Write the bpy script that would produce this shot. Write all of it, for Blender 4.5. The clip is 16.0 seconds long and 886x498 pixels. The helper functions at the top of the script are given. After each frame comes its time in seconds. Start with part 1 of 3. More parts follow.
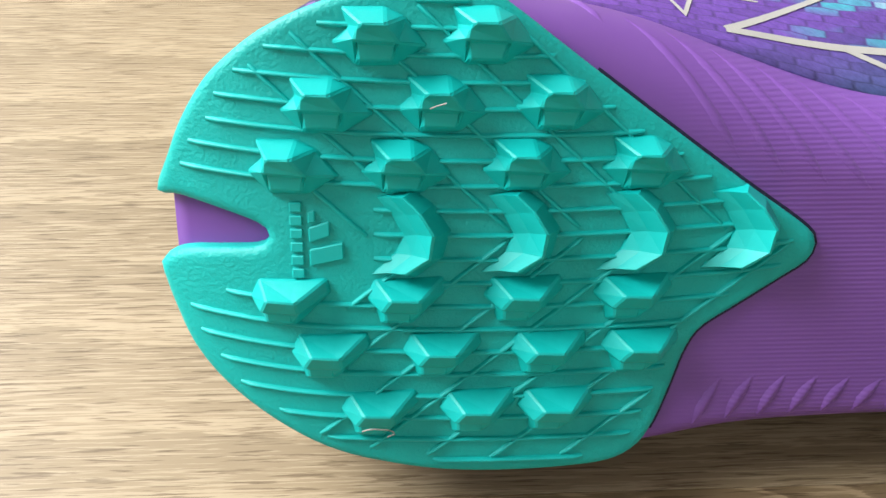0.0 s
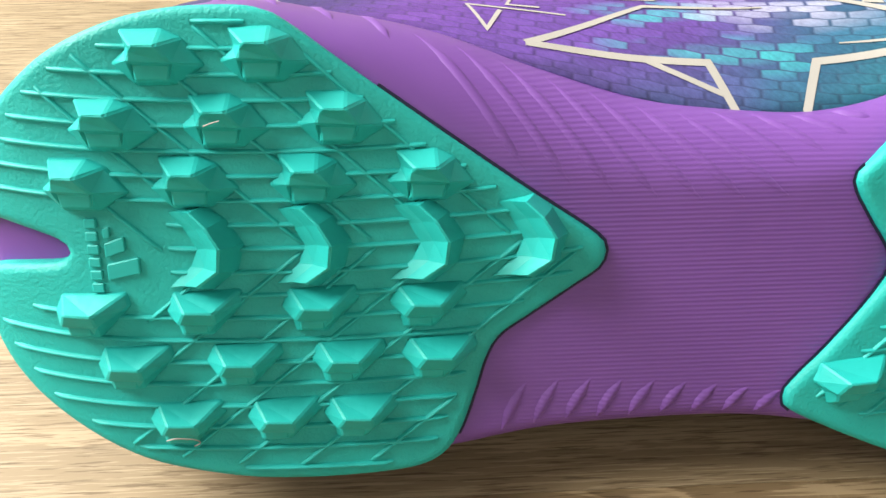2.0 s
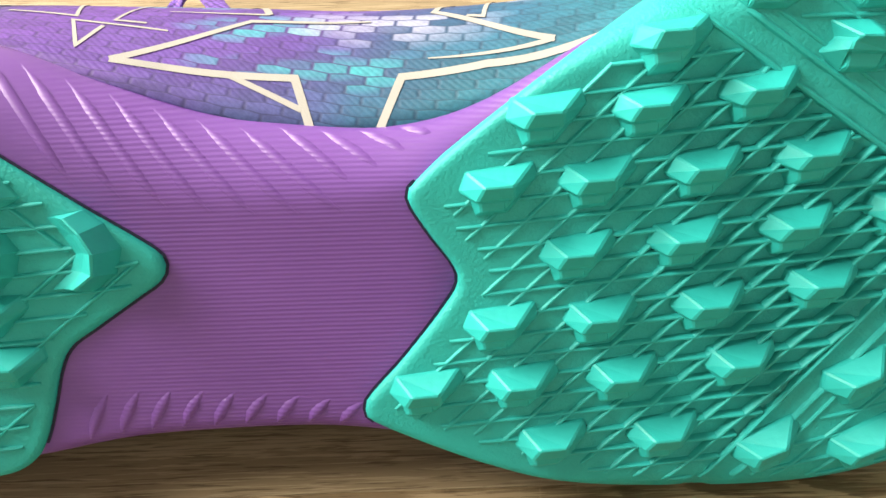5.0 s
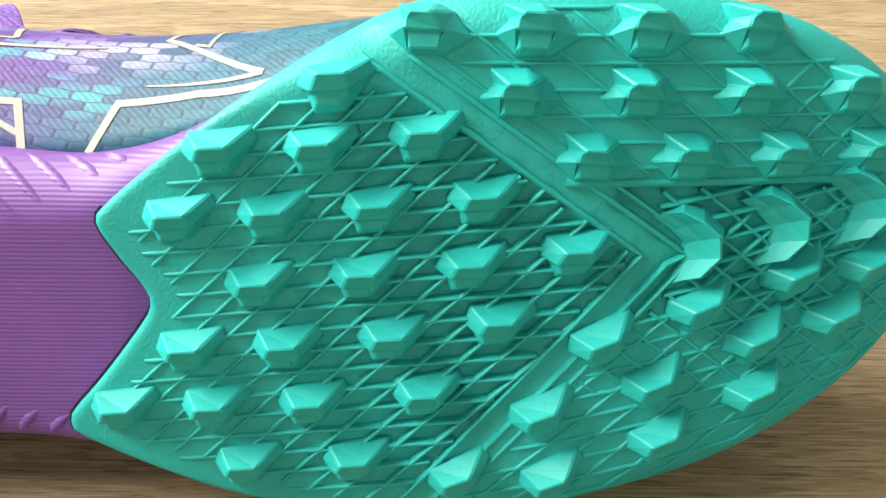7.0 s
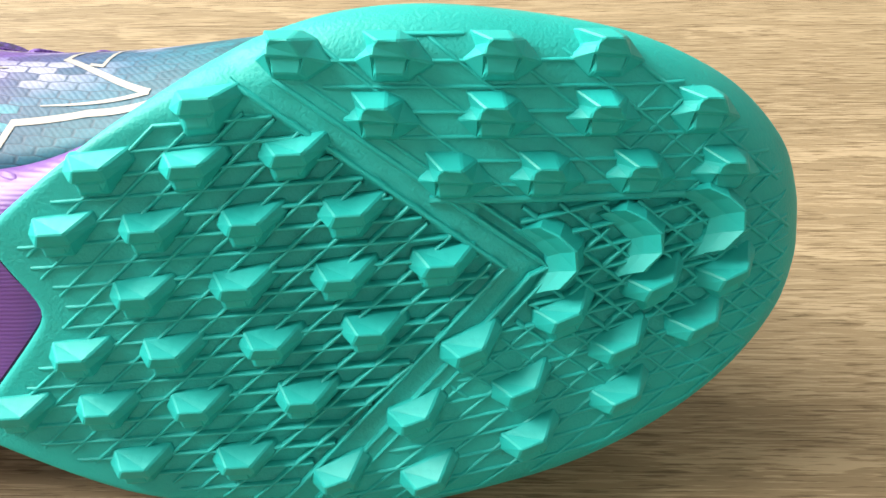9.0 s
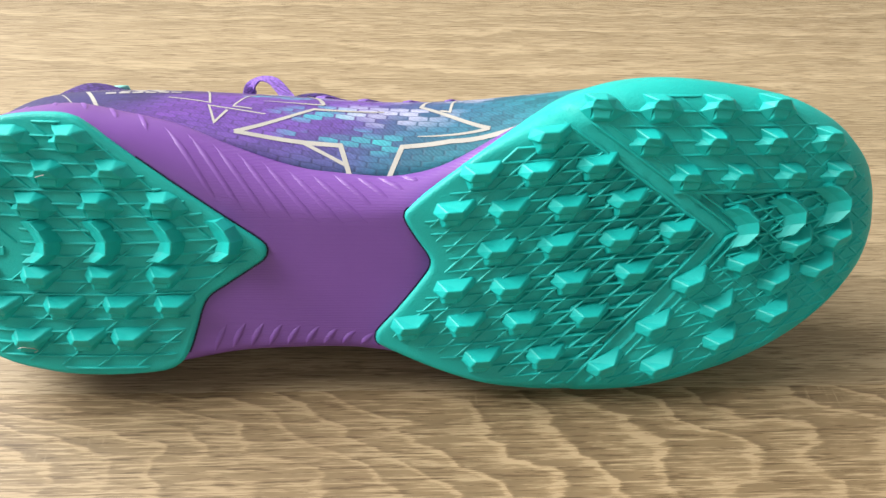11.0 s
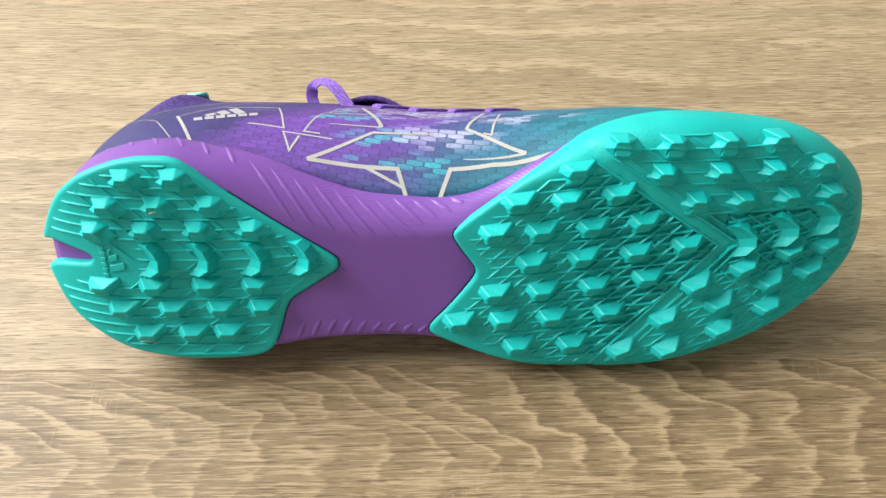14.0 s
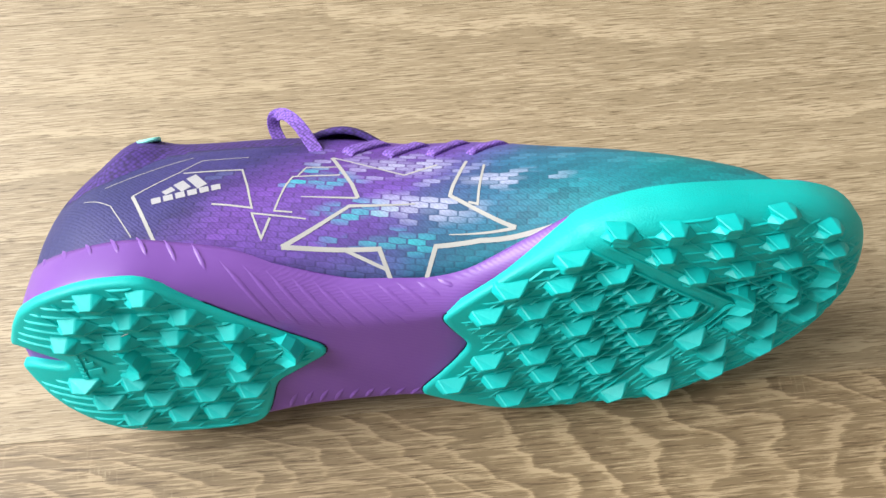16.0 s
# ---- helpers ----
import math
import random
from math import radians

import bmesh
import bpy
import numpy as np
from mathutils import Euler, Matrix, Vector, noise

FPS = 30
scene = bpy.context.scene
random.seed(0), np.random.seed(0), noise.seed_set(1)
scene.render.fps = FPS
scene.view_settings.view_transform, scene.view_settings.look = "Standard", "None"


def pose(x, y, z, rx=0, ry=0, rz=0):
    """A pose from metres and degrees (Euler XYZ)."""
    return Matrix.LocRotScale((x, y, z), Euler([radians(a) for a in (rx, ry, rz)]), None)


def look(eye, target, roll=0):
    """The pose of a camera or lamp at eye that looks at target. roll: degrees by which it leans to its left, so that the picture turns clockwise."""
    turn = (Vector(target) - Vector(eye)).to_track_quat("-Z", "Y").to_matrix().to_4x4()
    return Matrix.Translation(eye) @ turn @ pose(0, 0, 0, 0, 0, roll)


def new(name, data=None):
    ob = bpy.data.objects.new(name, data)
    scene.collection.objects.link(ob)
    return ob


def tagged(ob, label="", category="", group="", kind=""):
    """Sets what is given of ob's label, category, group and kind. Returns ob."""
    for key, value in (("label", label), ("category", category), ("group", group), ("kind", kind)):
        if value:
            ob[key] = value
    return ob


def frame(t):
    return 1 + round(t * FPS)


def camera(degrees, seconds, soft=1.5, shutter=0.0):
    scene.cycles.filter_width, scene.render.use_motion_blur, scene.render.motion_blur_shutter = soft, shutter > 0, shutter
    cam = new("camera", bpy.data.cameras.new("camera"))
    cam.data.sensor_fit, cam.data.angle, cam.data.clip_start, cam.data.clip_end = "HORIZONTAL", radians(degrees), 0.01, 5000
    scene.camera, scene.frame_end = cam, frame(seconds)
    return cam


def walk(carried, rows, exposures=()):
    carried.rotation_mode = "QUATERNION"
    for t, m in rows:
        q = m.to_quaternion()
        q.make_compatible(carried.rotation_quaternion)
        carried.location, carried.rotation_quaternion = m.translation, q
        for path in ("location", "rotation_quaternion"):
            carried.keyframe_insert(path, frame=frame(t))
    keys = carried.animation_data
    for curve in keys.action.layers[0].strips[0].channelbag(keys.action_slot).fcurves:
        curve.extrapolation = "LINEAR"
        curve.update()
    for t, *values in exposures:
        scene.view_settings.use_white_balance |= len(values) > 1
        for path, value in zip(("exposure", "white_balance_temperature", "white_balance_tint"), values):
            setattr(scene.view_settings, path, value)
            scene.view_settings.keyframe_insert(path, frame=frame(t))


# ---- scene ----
cam = camera(54.0, 16.0)
PATH = [
    (0, (0.0393, -0.0997, 0.1429), (0.121, 1.276, -1.153), 1.3),
    (0.5, (0.0447, -0.1009, 0.1448), (0.125, 1.279, -1.148), 1.1),
    (1, (0.054, -0.1017, 0.1467), (0.131, 1.281, -1.144), 0.7),
    (1.5, (0.0644, -0.1031, 0.1476), (0.136, 1.283, -1.139), 0.3),
    (2, (0.0737, -0.1039, 0.1457), (0.138, 1.289, -1.134), -0.2),
    (2.5, (0.0887, -0.1037, 0.1457), (0.126, 1.289, -1.136), -1.1),
    (3, (0.1022, -0.1034, 0.1465), (0.1338, 1.3053, -1.1567), -1.6),
    (3.5, (0.1147, -0.1029, 0.1472), (0.1282, 1.3111, -1.1816), -2.14),
    (4, (0.1286, -0.1032, 0.1493), (0.127, 1.306, -1.192), -2.4),
    (4.2, (0.134, -0.1057, 0.1483), (0.134, 1.3175, -1.178), -2.35),
    (6.3, (0.178, -0.106, 0.155), (0.239, 1.346, -1.218), 1.5),
    (6.5, (0.185, -0.107, 0.156), (0.233, 1.357, -1.206), 1.4),
    (7, (0.209, -0.106, 0.157), (0.18, 1.345, -1.219), -0.4),
    (7.5, (0.224, -0.105, 0.158), (0.148, 1.337, -1.226), -1.5),
    (8, (0.238, -0.104, 0.156), (0.13, 1.335, -1.229), -2.6),
    (8.5, (0.243, -0.104, 0.157), (0.149, 1.332, -1.232), -2.4),
    (9, (0.233, -0.107, 0.166), (0.193, 1.314, -1.24), -1.0),
    (9.5, (0.213, -0.121, 0.178), (0.243, 1.322, -1.206), 0.8),
    (10, (0.189, -0.138, 0.196), (0.279, 1.288, -1.203), 2.4),
    (10.2, (0.176, -0.145, 0.204), (0.291, 1.277, -1.197), 3.1),
    (12.3, (0.135, -0.256, 0.241), (0.171, 1.327, -0.981), 0.3),
    (12.5, (0.137, -0.252, 0.243), (0.159, 1.31, -1.006), 0.0),
    (13, (0.138, -0.243, 0.241), (0.152, 1.274, -1.063), -0.1),
    (13.5, (0.1371, -0.2217, 0.2558), (0.1464, 1.1026, -1.155), -0.06),
    (14, (0.1403, -0.1821, 0.3009), (0.1574, 0.974, -1.2514), -0.14),
    (14.5, (0.1428, -0.1519, 0.3321), (0.1648, 0.8128, -1.3458), -0.58),
    (15, (0.1364, -0.1061, 0.3336), (0.1682, 0.7008, -1.4252), -1.2),
    (15.5, (0.136, -0.0737, 0.3336), (0.1872, 0.6174, -1.4738), -0.4),
    (16, (0.1381, -0.0714, 0.3438), (0.2066, 0.5778, -1.4784), 1.0),
]
EXPOSURES = [(0.0, 0.05, 6350, 10), (2.5, 0.25, 7250, 10), (4.0, 0.35, 7600, 10), (6.5, 0.3, 7200, 10), (9.5, 0.25, 6900, 10), (10.0, 0.2, 6800, 10), (12.5, -0.03, 6550, 10), (13.5, 0.0, 6550, 10), (15.0, -0.05, 6280, 10), (16.0, -0.03, 6280, 10)]
walk(cam, [(t, look(eye, target, roll)) for t, eye, target, roll in PATH], EXPOSURES)

# ---- light: a room with one tall window, daylight only ----
world = bpy.data.worlds.new("daylight")
scene.world = world
world.use_nodes = True
wn = world.node_tree.nodes
sky = wn.new("ShaderNodeTexSky")
sky.sky_type, sky.sun_disc = "NISHITA", False
sky.sun_elevation, sky.sun_rotation = radians(50), radians(-40)
wn["Background"].inputs["Strength"].default_value = 0.12
world.node_tree.links.new(sky.outputs[0], wn["Background"].inputs["Color"])


def window_lamp(name, eye, target, sx, sy, watts, colour):
    lamp = bpy.data.lights.new(name, "AREA")
    lamp.shape, lamp.size, lamp.size_y, lamp.energy, lamp.color = "RECTANGLE", sx, sy, watts, colour
    ob = new(name, lamp)
    ob.matrix_world = look(eye, target)
    return ob


window_lamp("window_daylight", (-1.97, 0.70, 1.98), (-0.2, 0.15, 0.30), 2.3, 1.4, 262, (1.0, 0.97, 0.93))


# ---- materials ----
def material(name):
    m = bpy.data.materials.new(name)
    m.use_nodes = True
    nt = m.node_tree
    return m, nt, nt.nodes["Principled BSDF"]


def node(nt, kind, links=(), operation="", bands="", uv_map="", **values):
    n = nt.nodes.new(kind)
    if operation:
        n.operation = operation
    if bands:
        n.bands_direction = bands
    if uv_map:
        n.uv_map = uv_map
    for key, value in values.items():
        n.inputs[key.replace("_", " ")].default_value = value
    for source, socket in links:
        nt.links.new(source, n.inputs[socket])
    return n


def ramp(nt, source, stops):
    r = nt.nodes.new("ShaderNodeValToRGB")
    e = r.color_ramp.elements
    while len(e) < len(stops):
        e.new(0.5)
    for i, (at, colour) in enumerate(stops):
        e[i].position, e[i].color = at, (*colour, 1) if len(colour) == 3 else colour
    nt.links.new(source, r.inputs[0])
    return r


def mixed(nt, fac, a, b, blend="MIX"):
    m = nt.nodes.new("ShaderNodeMix")
    m.data_type, m.blend_type = "RGBA", blend
    for value, socket in ((fac, 0), (a, 6), (b, 7)):
        if isinstance(value, (int, float, tuple)):
            m.inputs[socket].default_value = (*value, 1) if isinstance(value, tuple) else value
        else:
            nt.links.new(value, m.inputs[socket])
    return m.outputs[2]


def bump(nt, bsdf, height, strength, distance):
    b = nt.nodes.new("ShaderNodeBump")
    b.inputs["Strength"].default_value, b.inputs["Distance"].default_value = strength, distance
    nt.links.new(height, b.inputs["Height"])
    nt.links.new(b.outputs[0], bsdf.inputs["Normal"])
    return b


def rubber(name, colour, rough, grain=900.0, depth=0.0002):
    m, nt, bsdf = material(name)
    tc = nt.nodes.new("ShaderNodeTexCoord")
    fine = node(nt, "ShaderNodeTexNoise", [(tc.outputs["Object"], "Vector")], Scale=grain, Detail=3.0)
    broad = node(nt, "ShaderNodeTexNoise", [(tc.outputs["Object"], "Vector")], Scale=45.0, Detail=4.0)
    tone = ramp(nt, broad.outputs[0], [(0.3, tuple(c * 0.9 for c in colour)), (0.7, tuple(min(1, c * 1.08) for c in colour))])
    nt.links.new(tone.outputs[0], bsdf.inputs["Base Color"])
    gloss = ramp(nt, broad.outputs[0], [(0.3, (rough - 0.06,) * 3), (0.7, (rough + 0.08,) * 3)])
    nt.links.new(gloss.outputs[0], bsdf.inputs["Roughness"])
    bsdf.inputs["Specular IOR Level"].default_value = 0.4
    bump(nt, bsdf, fine.outputs[0], 0.7, depth)
    return m


def woven(name, colour, stitch):
    """Knitted textile: small raised stitches, dark between them."""
    m, nt, bsdf = material(name)
    tc = nt.nodes.new("ShaderNodeTexCoord")
    mp = node(nt, "ShaderNodeMapping", [(tc.outputs["Object"], "Vector")], Rotation=(0.3, 0.5, 0.7), Scale=(1.0, 1.5, 1.0))
    cell = node(nt, "ShaderNodeTexVoronoi", [(mp.outputs[0], "Vector")], Scale=stitch, Randomness=0.35)
    broad = node(nt, "ShaderNodeTexNoise", [(tc.outputs["Object"], "Vector")], Scale=60.0, Detail=4.0)
    stitches = ramp(nt, cell.outputs["Distance"], [(0.15, tuple(min(1, c * 1.35) for c in colour)), (0.75, tuple(c * 0.35 for c in colour))])
    worn = ramp(nt, broad.outputs[0], [(0.3, (0.85,) * 3), (0.7, (1.1,) * 3)])
    nt.links.new(mixed(nt, 1.0, stitches.outputs[0], worn.outputs[0], "MULTIPLY"), bsdf.inputs["Base Color"])
    bsdf.inputs["Roughness"].default_value = 0.8
    bump(nt, bsdf, stitches.outputs[0], 0.6, 0.0006)
    return m


GREEN = rubber("turquoise_rubber", (0.002, 0.40, 0.375), 0.55, 1500.0, 0.00025)
PALE_GREEN = rubber("moulded_turquoise_rubber", (0.002, 0.42, 0.40), 0.52, 600.0, 0.0001)
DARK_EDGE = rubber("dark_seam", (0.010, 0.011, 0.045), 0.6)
LACE = woven("violet_lace_weave", (0.19, 0.095, 0.46), 900.0)
TAG = rubber("mint_tag", (0.25, 0.75, 0.68), 0.5)
LINE = rubber("cream_print", (0.36, 0.36, 0.345), 0.55, 2600.0, 0.00008)
SILVER = rubber("silver_print", (0.34, 0.34, 0.36), 0.45)
LINING = woven("dark_violet_lining", (0.050, 0.022, 0.17), 620.0)


def foam():
    m, nt, bsdf = material("violet_foam")
    tc = nt.nodes.new("ShaderNodeTexCoord")
    broad = node(nt, "ShaderNodeTexNoise", [(tc.outputs["Object"], "Vector")], Scale=30.0, Detail=5.0)
    tone = ramp(nt, broad.outputs[0], [(0.3, (0.150, 0.060, 0.300)), (0.7, (0.172, 0.070, 0.335))])
    nt.links.new(tone.outputs[0], bsdf.inputs["Base Color"])
    bsdf.inputs["Roughness"].default_value = 0.42
    bsdf.inputs["Specular IOR Level"].default_value = 0.45
    wave = node(nt, "ShaderNodeTexWave", [(tc.outputs["Object"], "Vector")], bands="Y", Scale=390.0, Distortion=0.4, Detail=1.0)
    sep = node(nt, "ShaderNodeSeparateXYZ", [(tc.outputs["Object"], "Vector")])
    left = node(nt, "ShaderNodeMapRange", [(sep.outputs[0], "Value")], From_Min=0.078, From_Max=0.098)
    high = node(nt, "ShaderNodeMath", [(wave.outputs["Fac"], 0), (left.outputs[0], 1)], operation="MULTIPLY")
    bump(nt, bsdf, high.outputs[0], 0.26, 0.0002)
    return m


FOAM = foam()


def knit():
    """Printed upper: scale cells in violet, running to teal at the toe and navy at the heel."""
    m, nt, bsdf = material("printed_upper")
    uvn = node(nt, "ShaderNodeUVMap", uv_map="print")
    sep = node(nt, "ShaderNodeSeparateXYZ", [(uvn.outputs[0], "Vector")])
    warp = node(nt, "ShaderNodeTexNoise", [(uvn.outputs[0], "Vector")], Scale=18.0, Detail=3.0)
    along = node(nt, "ShaderNodeMath", [(sep.outputs[0], 0)], operation="ADD")
    scaled = node(nt, "ShaderNodeMath", [(warp.outputs[0], 0)], operation="MULTIPLY_ADD")
    scaled.inputs[1].default_value, scaled.inputs[2].default_value = 0.07, -0.035
    nt.links.new(scaled.outputs[0], along.inputs[1])
    # violet to teal, towards the toe and the sole
    slope = node(nt, "ShaderNodeMath", [(sep.outputs[1], 0), (along.outputs[0], 2)], operation="MULTIPLY_ADD")
    slope.inputs[1].default_value = -1.0
    ground = ramp(nt, slope.outputs[0], [(0.0, (0.030, 0.033, 0.120)), (0.040, (0.042, 0.034, 0.16)), (0.072, (0.160, 0.062, 0.37)), (0.108, (0.150, 0.075, 0.38)),
                                         (0.138, (0.034, 0.140, 0.26)), (0.20, (0.006, 0.235, 0.25))])
    # staggered rounded cells: the nearer of two lattices
    def lattice(shift):
        p = node(nt, "ShaderNodeMapping", [(uvn.outputs[0], "Vector")], Location=(shift, shift, 0), Rotation=(0, 0, 0.10), Scale=(1 / 0.0066, 1 / 0.0044, 0))
        cell = node(nt, "ShaderNodeVectorMath", [(p.outputs[0], 0)], operation="FLOOR")
        rest = node(nt, "ShaderNodeVectorMath", [(p.outputs[0], 0)], operation="FRACTION")
        off = node(nt, "ShaderNodeVectorMath", [(rest.outputs[0], 0)], operation="SUBTRACT")
        off.inputs[1].default_value = (0.5, 0.5, 0)
        flat = node(nt, "ShaderNodeVectorMath", [(off.outputs[0], 0)], operation="MULTIPLY")
        flat.inputs[1].default_value = (0.42, 1.0, 0)
        far = node(nt, "ShaderNodeVectorMath", [(flat.outputs[0], 0)], operation="LENGTH")
        chance = node(nt, "ShaderNodeTexWhiteNoise", [(cell.outputs[0], "Vector")])
        across = node(nt, "ShaderNodeSeparateXYZ", [(off.outputs[0], "Vector")])
        size = node(nt, "ShaderNodeMath", [(across.outputs[0], 0)], operation="ABSOLUTE")
        end = node(nt, "ShaderNodeMath", [(size.outputs[0], 1)], operation="SUBTRACT")
        end.inputs[0].default_value = 0.5
        return far.outputs["Value"], chance.outputs["Value"], end.outputs[0]

    (d0, c0, e0), (d1, c1, e1) = lattice(0.0), lattice(0.5)
    nearer = node(nt, "ShaderNodeMath", [(d0, 0), (d1, 1)], operation="LESS_THAN")
    chance = mixed(nt, nearer.outputs[0], c1, c0)
    between = node(nt, "ShaderNodeMath", [(d0, 0), (d1, 1)], operation="SUBTRACT")
    gap = node(nt, "ShaderNodeMath", [(between.outputs[0], 0)], operation="ABSOLUTE")
    rim = node(nt, "ShaderNodeMath", [(gap.outputs[0], 0), (mixed(nt, nearer.outputs[0], e1, e0), 1)], operation="MINIMUM")
    body = ramp(nt, rim.outputs[0], [(0.015, (0, 0, 0)), (0.085, (1, 1, 1))])
    cells = mixed(nt, 0.6, ground.outputs[0], ramp(nt, chance, [(0.0, (0.34, 0.34, 0.38)), (1.0, (0.95, 0.95, 0.95))]).outputs[0], "MULTIPLY")

    # drifts of bright cells: pale ones along the top and the middle, teal ones behind and below
    def drift(cu, cv, ru, rv):
        p = node(nt, "ShaderNodeMapping", [(uvn.outputs[0], "Vector")], Location=(-cu / ru, -cv / rv, 0), Scale=(1 / ru, 1 / rv, 0))
        far = node(nt, "ShaderNodeVectorMath", [(p.outputs[0], 0)], operation="LENGTH")
        return node(nt, "ShaderNodeMapRange", [(far.outputs["Value"], "Value")], From_Min=1.3, From_Max=0.3).outputs[0]

    def drifts(blobs):
        total = drift(*blobs[0])
        for blob in blobs[1:]:
            total = node(nt, "ShaderNodeMath", [(total, 0), (drift(*blob), 1)], operation="MAXIMUM").outputs[0]
        both = node(nt, "ShaderNodeMath", [(chance, 0), (total, 2)], operation="MULTIPLY_ADD")
        both.inputs[1].default_value = 1.0
        return node(nt, "ShaderNodeMapRange", [(both.outputs[0], "Value")], From_Min=0.95, From_Max=1.7, To_Max=0.8).outputs[0]

    lit = mixed(nt, drifts([(0.108, 0.029, 0.016, 0.008), (0.118, 0.014, 0.018, 0.006), (0.130, 0.004, 0.022, 0.005)]), cells, (0.03, 0.40, 0.44))
    lit = mixed(nt, drifts([(0.132, 0.037, 0.030, 0.010), (0.142, 0.016, 0.020, 0.007), (0.168, 0.028, 0.026, 0.006)]), lit, (0.36, 0.38, 0.53))
    fade = node(nt, "ShaderNodeMapRange", [(sep.outputs[0], "Value")], From_Min=0.21, From_Max=0.15, To_Min=0.25, To_Max=1.0)
    seam = node(nt, "ShaderNodeMath", [(body.outputs[0], 1)], operation="SUBTRACT")
    seam.inputs[0].default_value = 1.0
    ink = node(nt, "ShaderNodeMath", [(seam.outputs[0], 0), (fade.outputs[0], 1)], operation="MULTIPLY")
    inked = mixed(nt, ink.outputs[0], lit, mixed(nt, 0.55, ground.outputs[0], (0.012, 0.010, 0.035)))
    # plain counter at the heel, without cells
    heel = node(nt, "ShaderNodeMapRange", [(slope.outputs[0], "Value")], From_Min=0.030, From_Max=0.040)
    final = mixed(nt, heel.outputs[0], ground.outputs[0], inked)
    mottle = node(nt, "ShaderNodeTexNoise", [(uvn.outputs[0], "Vector")], Scale=700.0, Detail=4.0, Roughness=0.7)
    final = mixed(nt, 0.55, final, ramp(nt, mottle.outputs[0], [(0.3, (0.55, 0.55, 0.6)), (0.7, (1.35, 1.35, 1.35))]).outputs[0], "MULTIPLY")
    nt.links.new(final, bsdf.inputs["Base Color"])
    bsdf.inputs["Roughness"].default_value = 0.56
    bsdf.inputs["Specular IOR Level"].default_value = 0.35
    weave = node(nt, "ShaderNodeTexWave", [(uvn.outputs[0], "Vector")], bands="DIAGONAL", Scale=420.0, Distortion=1.0)
    relief = node(nt, "ShaderNodeMath", [(seam.outputs[0], 0), (weave.outputs["Fac"], 2)], operation="MULTIPLY_ADD")
    relief.inputs[1].default_value = -1.5
    bump(nt, bsdf, relief.outputs[0], 0.15, 0.0003)
    return m


KNIT = knit()


def laminate(name, centre, radii, rings_per, tone, wild, depth, fray=0.11, rays=0.0, lime=0.34, crowding=0.16):
    """Limed-oak laminate: growth rings about a centre, cut sharp on one side, with pale pores along x."""
    m, nt, bsdf = material(name)
    tc = nt.nodes.new("ShaderNodeTexCoord")
    info = nt.nodes.new("ShaderNodeObjectInfo")
    off = node(nt, "ShaderNodeCombineXYZ", [(info.outputs["Random"], "X"), (info.outputs["Random"], "Y"), (info.outputs["Random"], "Z")])
    far = node(nt, "ShaderNodeVectorMath", [(off.outputs[0], 0)], operation="SCALE", Scale=37.0)
    at = node(nt, "ShaderNodeVectorMath", [(tc.outputs["Object"], 0), (far.outputs[0], 1)], operation="ADD")

    def grain(sx, sy, detail, rough):
        mp = node(nt, "ShaderNodeMapping", [(at.outputs[0], "Vector")], Scale=(sx, sy, 1.0))
        return node(nt, "ShaderNodeTexNoise", [(mp.outputs[0], "Vector")], Scale=1.0, Detail=detail, Roughness=rough).outputs[0]

    wander, ripple, streak, pores, broad = grain(6, 14, 4, 0.6), grain(70, 420, 3, 0.65), grain(50, 1500, 4, 0.65), grain(75, 1500, 3, 0.6), grain(3, 14, 2, 0.5)
    place = node(nt, "ShaderNodeMapping", [(tc.outputs["Object"], "Vector")], Location=(-centre[0] / radii[0], -centre[1] / radii[1], 0), Scale=(1 / radii[0], 1 / radii[1], 0.0))
    reach = node(nt, "ShaderNodeVectorMath", [(place.outputs[0], 0)], operation="LENGTH")
    bent = node(nt, "ShaderNodeMath", [(wander, 0), (reach.outputs["Value"], 2)], operation="MULTIPLY_ADD")
    bent.inputs[1].default_value = wild
    bent2 = node(nt, "ShaderNodeMath", [(ripple, 0), (bent.outputs[0], 2)], operation="MULTIPLY_ADD")
    bent2.inputs[1].default_value = fray
    phase = node(nt, "ShaderNodeMath", [(bent2.outputs[0], 0)], operation="MULTIPLY")
    phase.inputs[1].default_value = rings_per
    saw = node(nt, "ShaderNodeMath", [(phase.outputs[0], 0)], operation="FRACT")
    # each ring runs from brown to pale and breaks off sharply
    dark, light = tuple(c * (1 - depth) for c in tone), tuple(c * (1 + 0.75 * depth) for c in tone)
    ring = ramp(nt, saw.outputs[0], [(0.0, (0.35,) * 3), (0.06, (0.05,) * 3), (0.45, (0.40,) * 3), (0.74, (0.55,) * 3), (0.88, (1.2,) * 3), (0.95, (1.1,) * 3), (1.0, (0.4,) * 3)])
    # the figure fades out in patches along the board
    patch = ramp(nt, grain(9, 30, 3, 0.6), [(0.36, (0.15,) * 3), (0.60, (1.0,) * 3)])
    figured = mixed(nt, patch.outputs[0], (0.5,) * 3, ring.outputs[0])
    wood = mixed(nt, figured, dark, light)
    cloud = ramp(nt, broad, [(0.3, (0.88, 0.87, 0.85)), (0.7, (1.08, 1.08, 1.08))])
    wood = mixed(nt, 1.0, wood, cloud.outputs[0], "MULTIPLY")
    # pale limed lines, crowding into dashes along the pale edge of each ring
    crowd = node(nt, "ShaderNodeMath", [(figured, 0), (streak, 2)], operation="MULTIPLY_ADD")
    crowd.inputs[1].default_value = crowding
    limed = ramp(nt, crowd.outputs[0], [(0.50 + 0.5 * crowding, (0, 0, 0)), (0.565 + 0.5 * crowding, (lime,) * 3)])
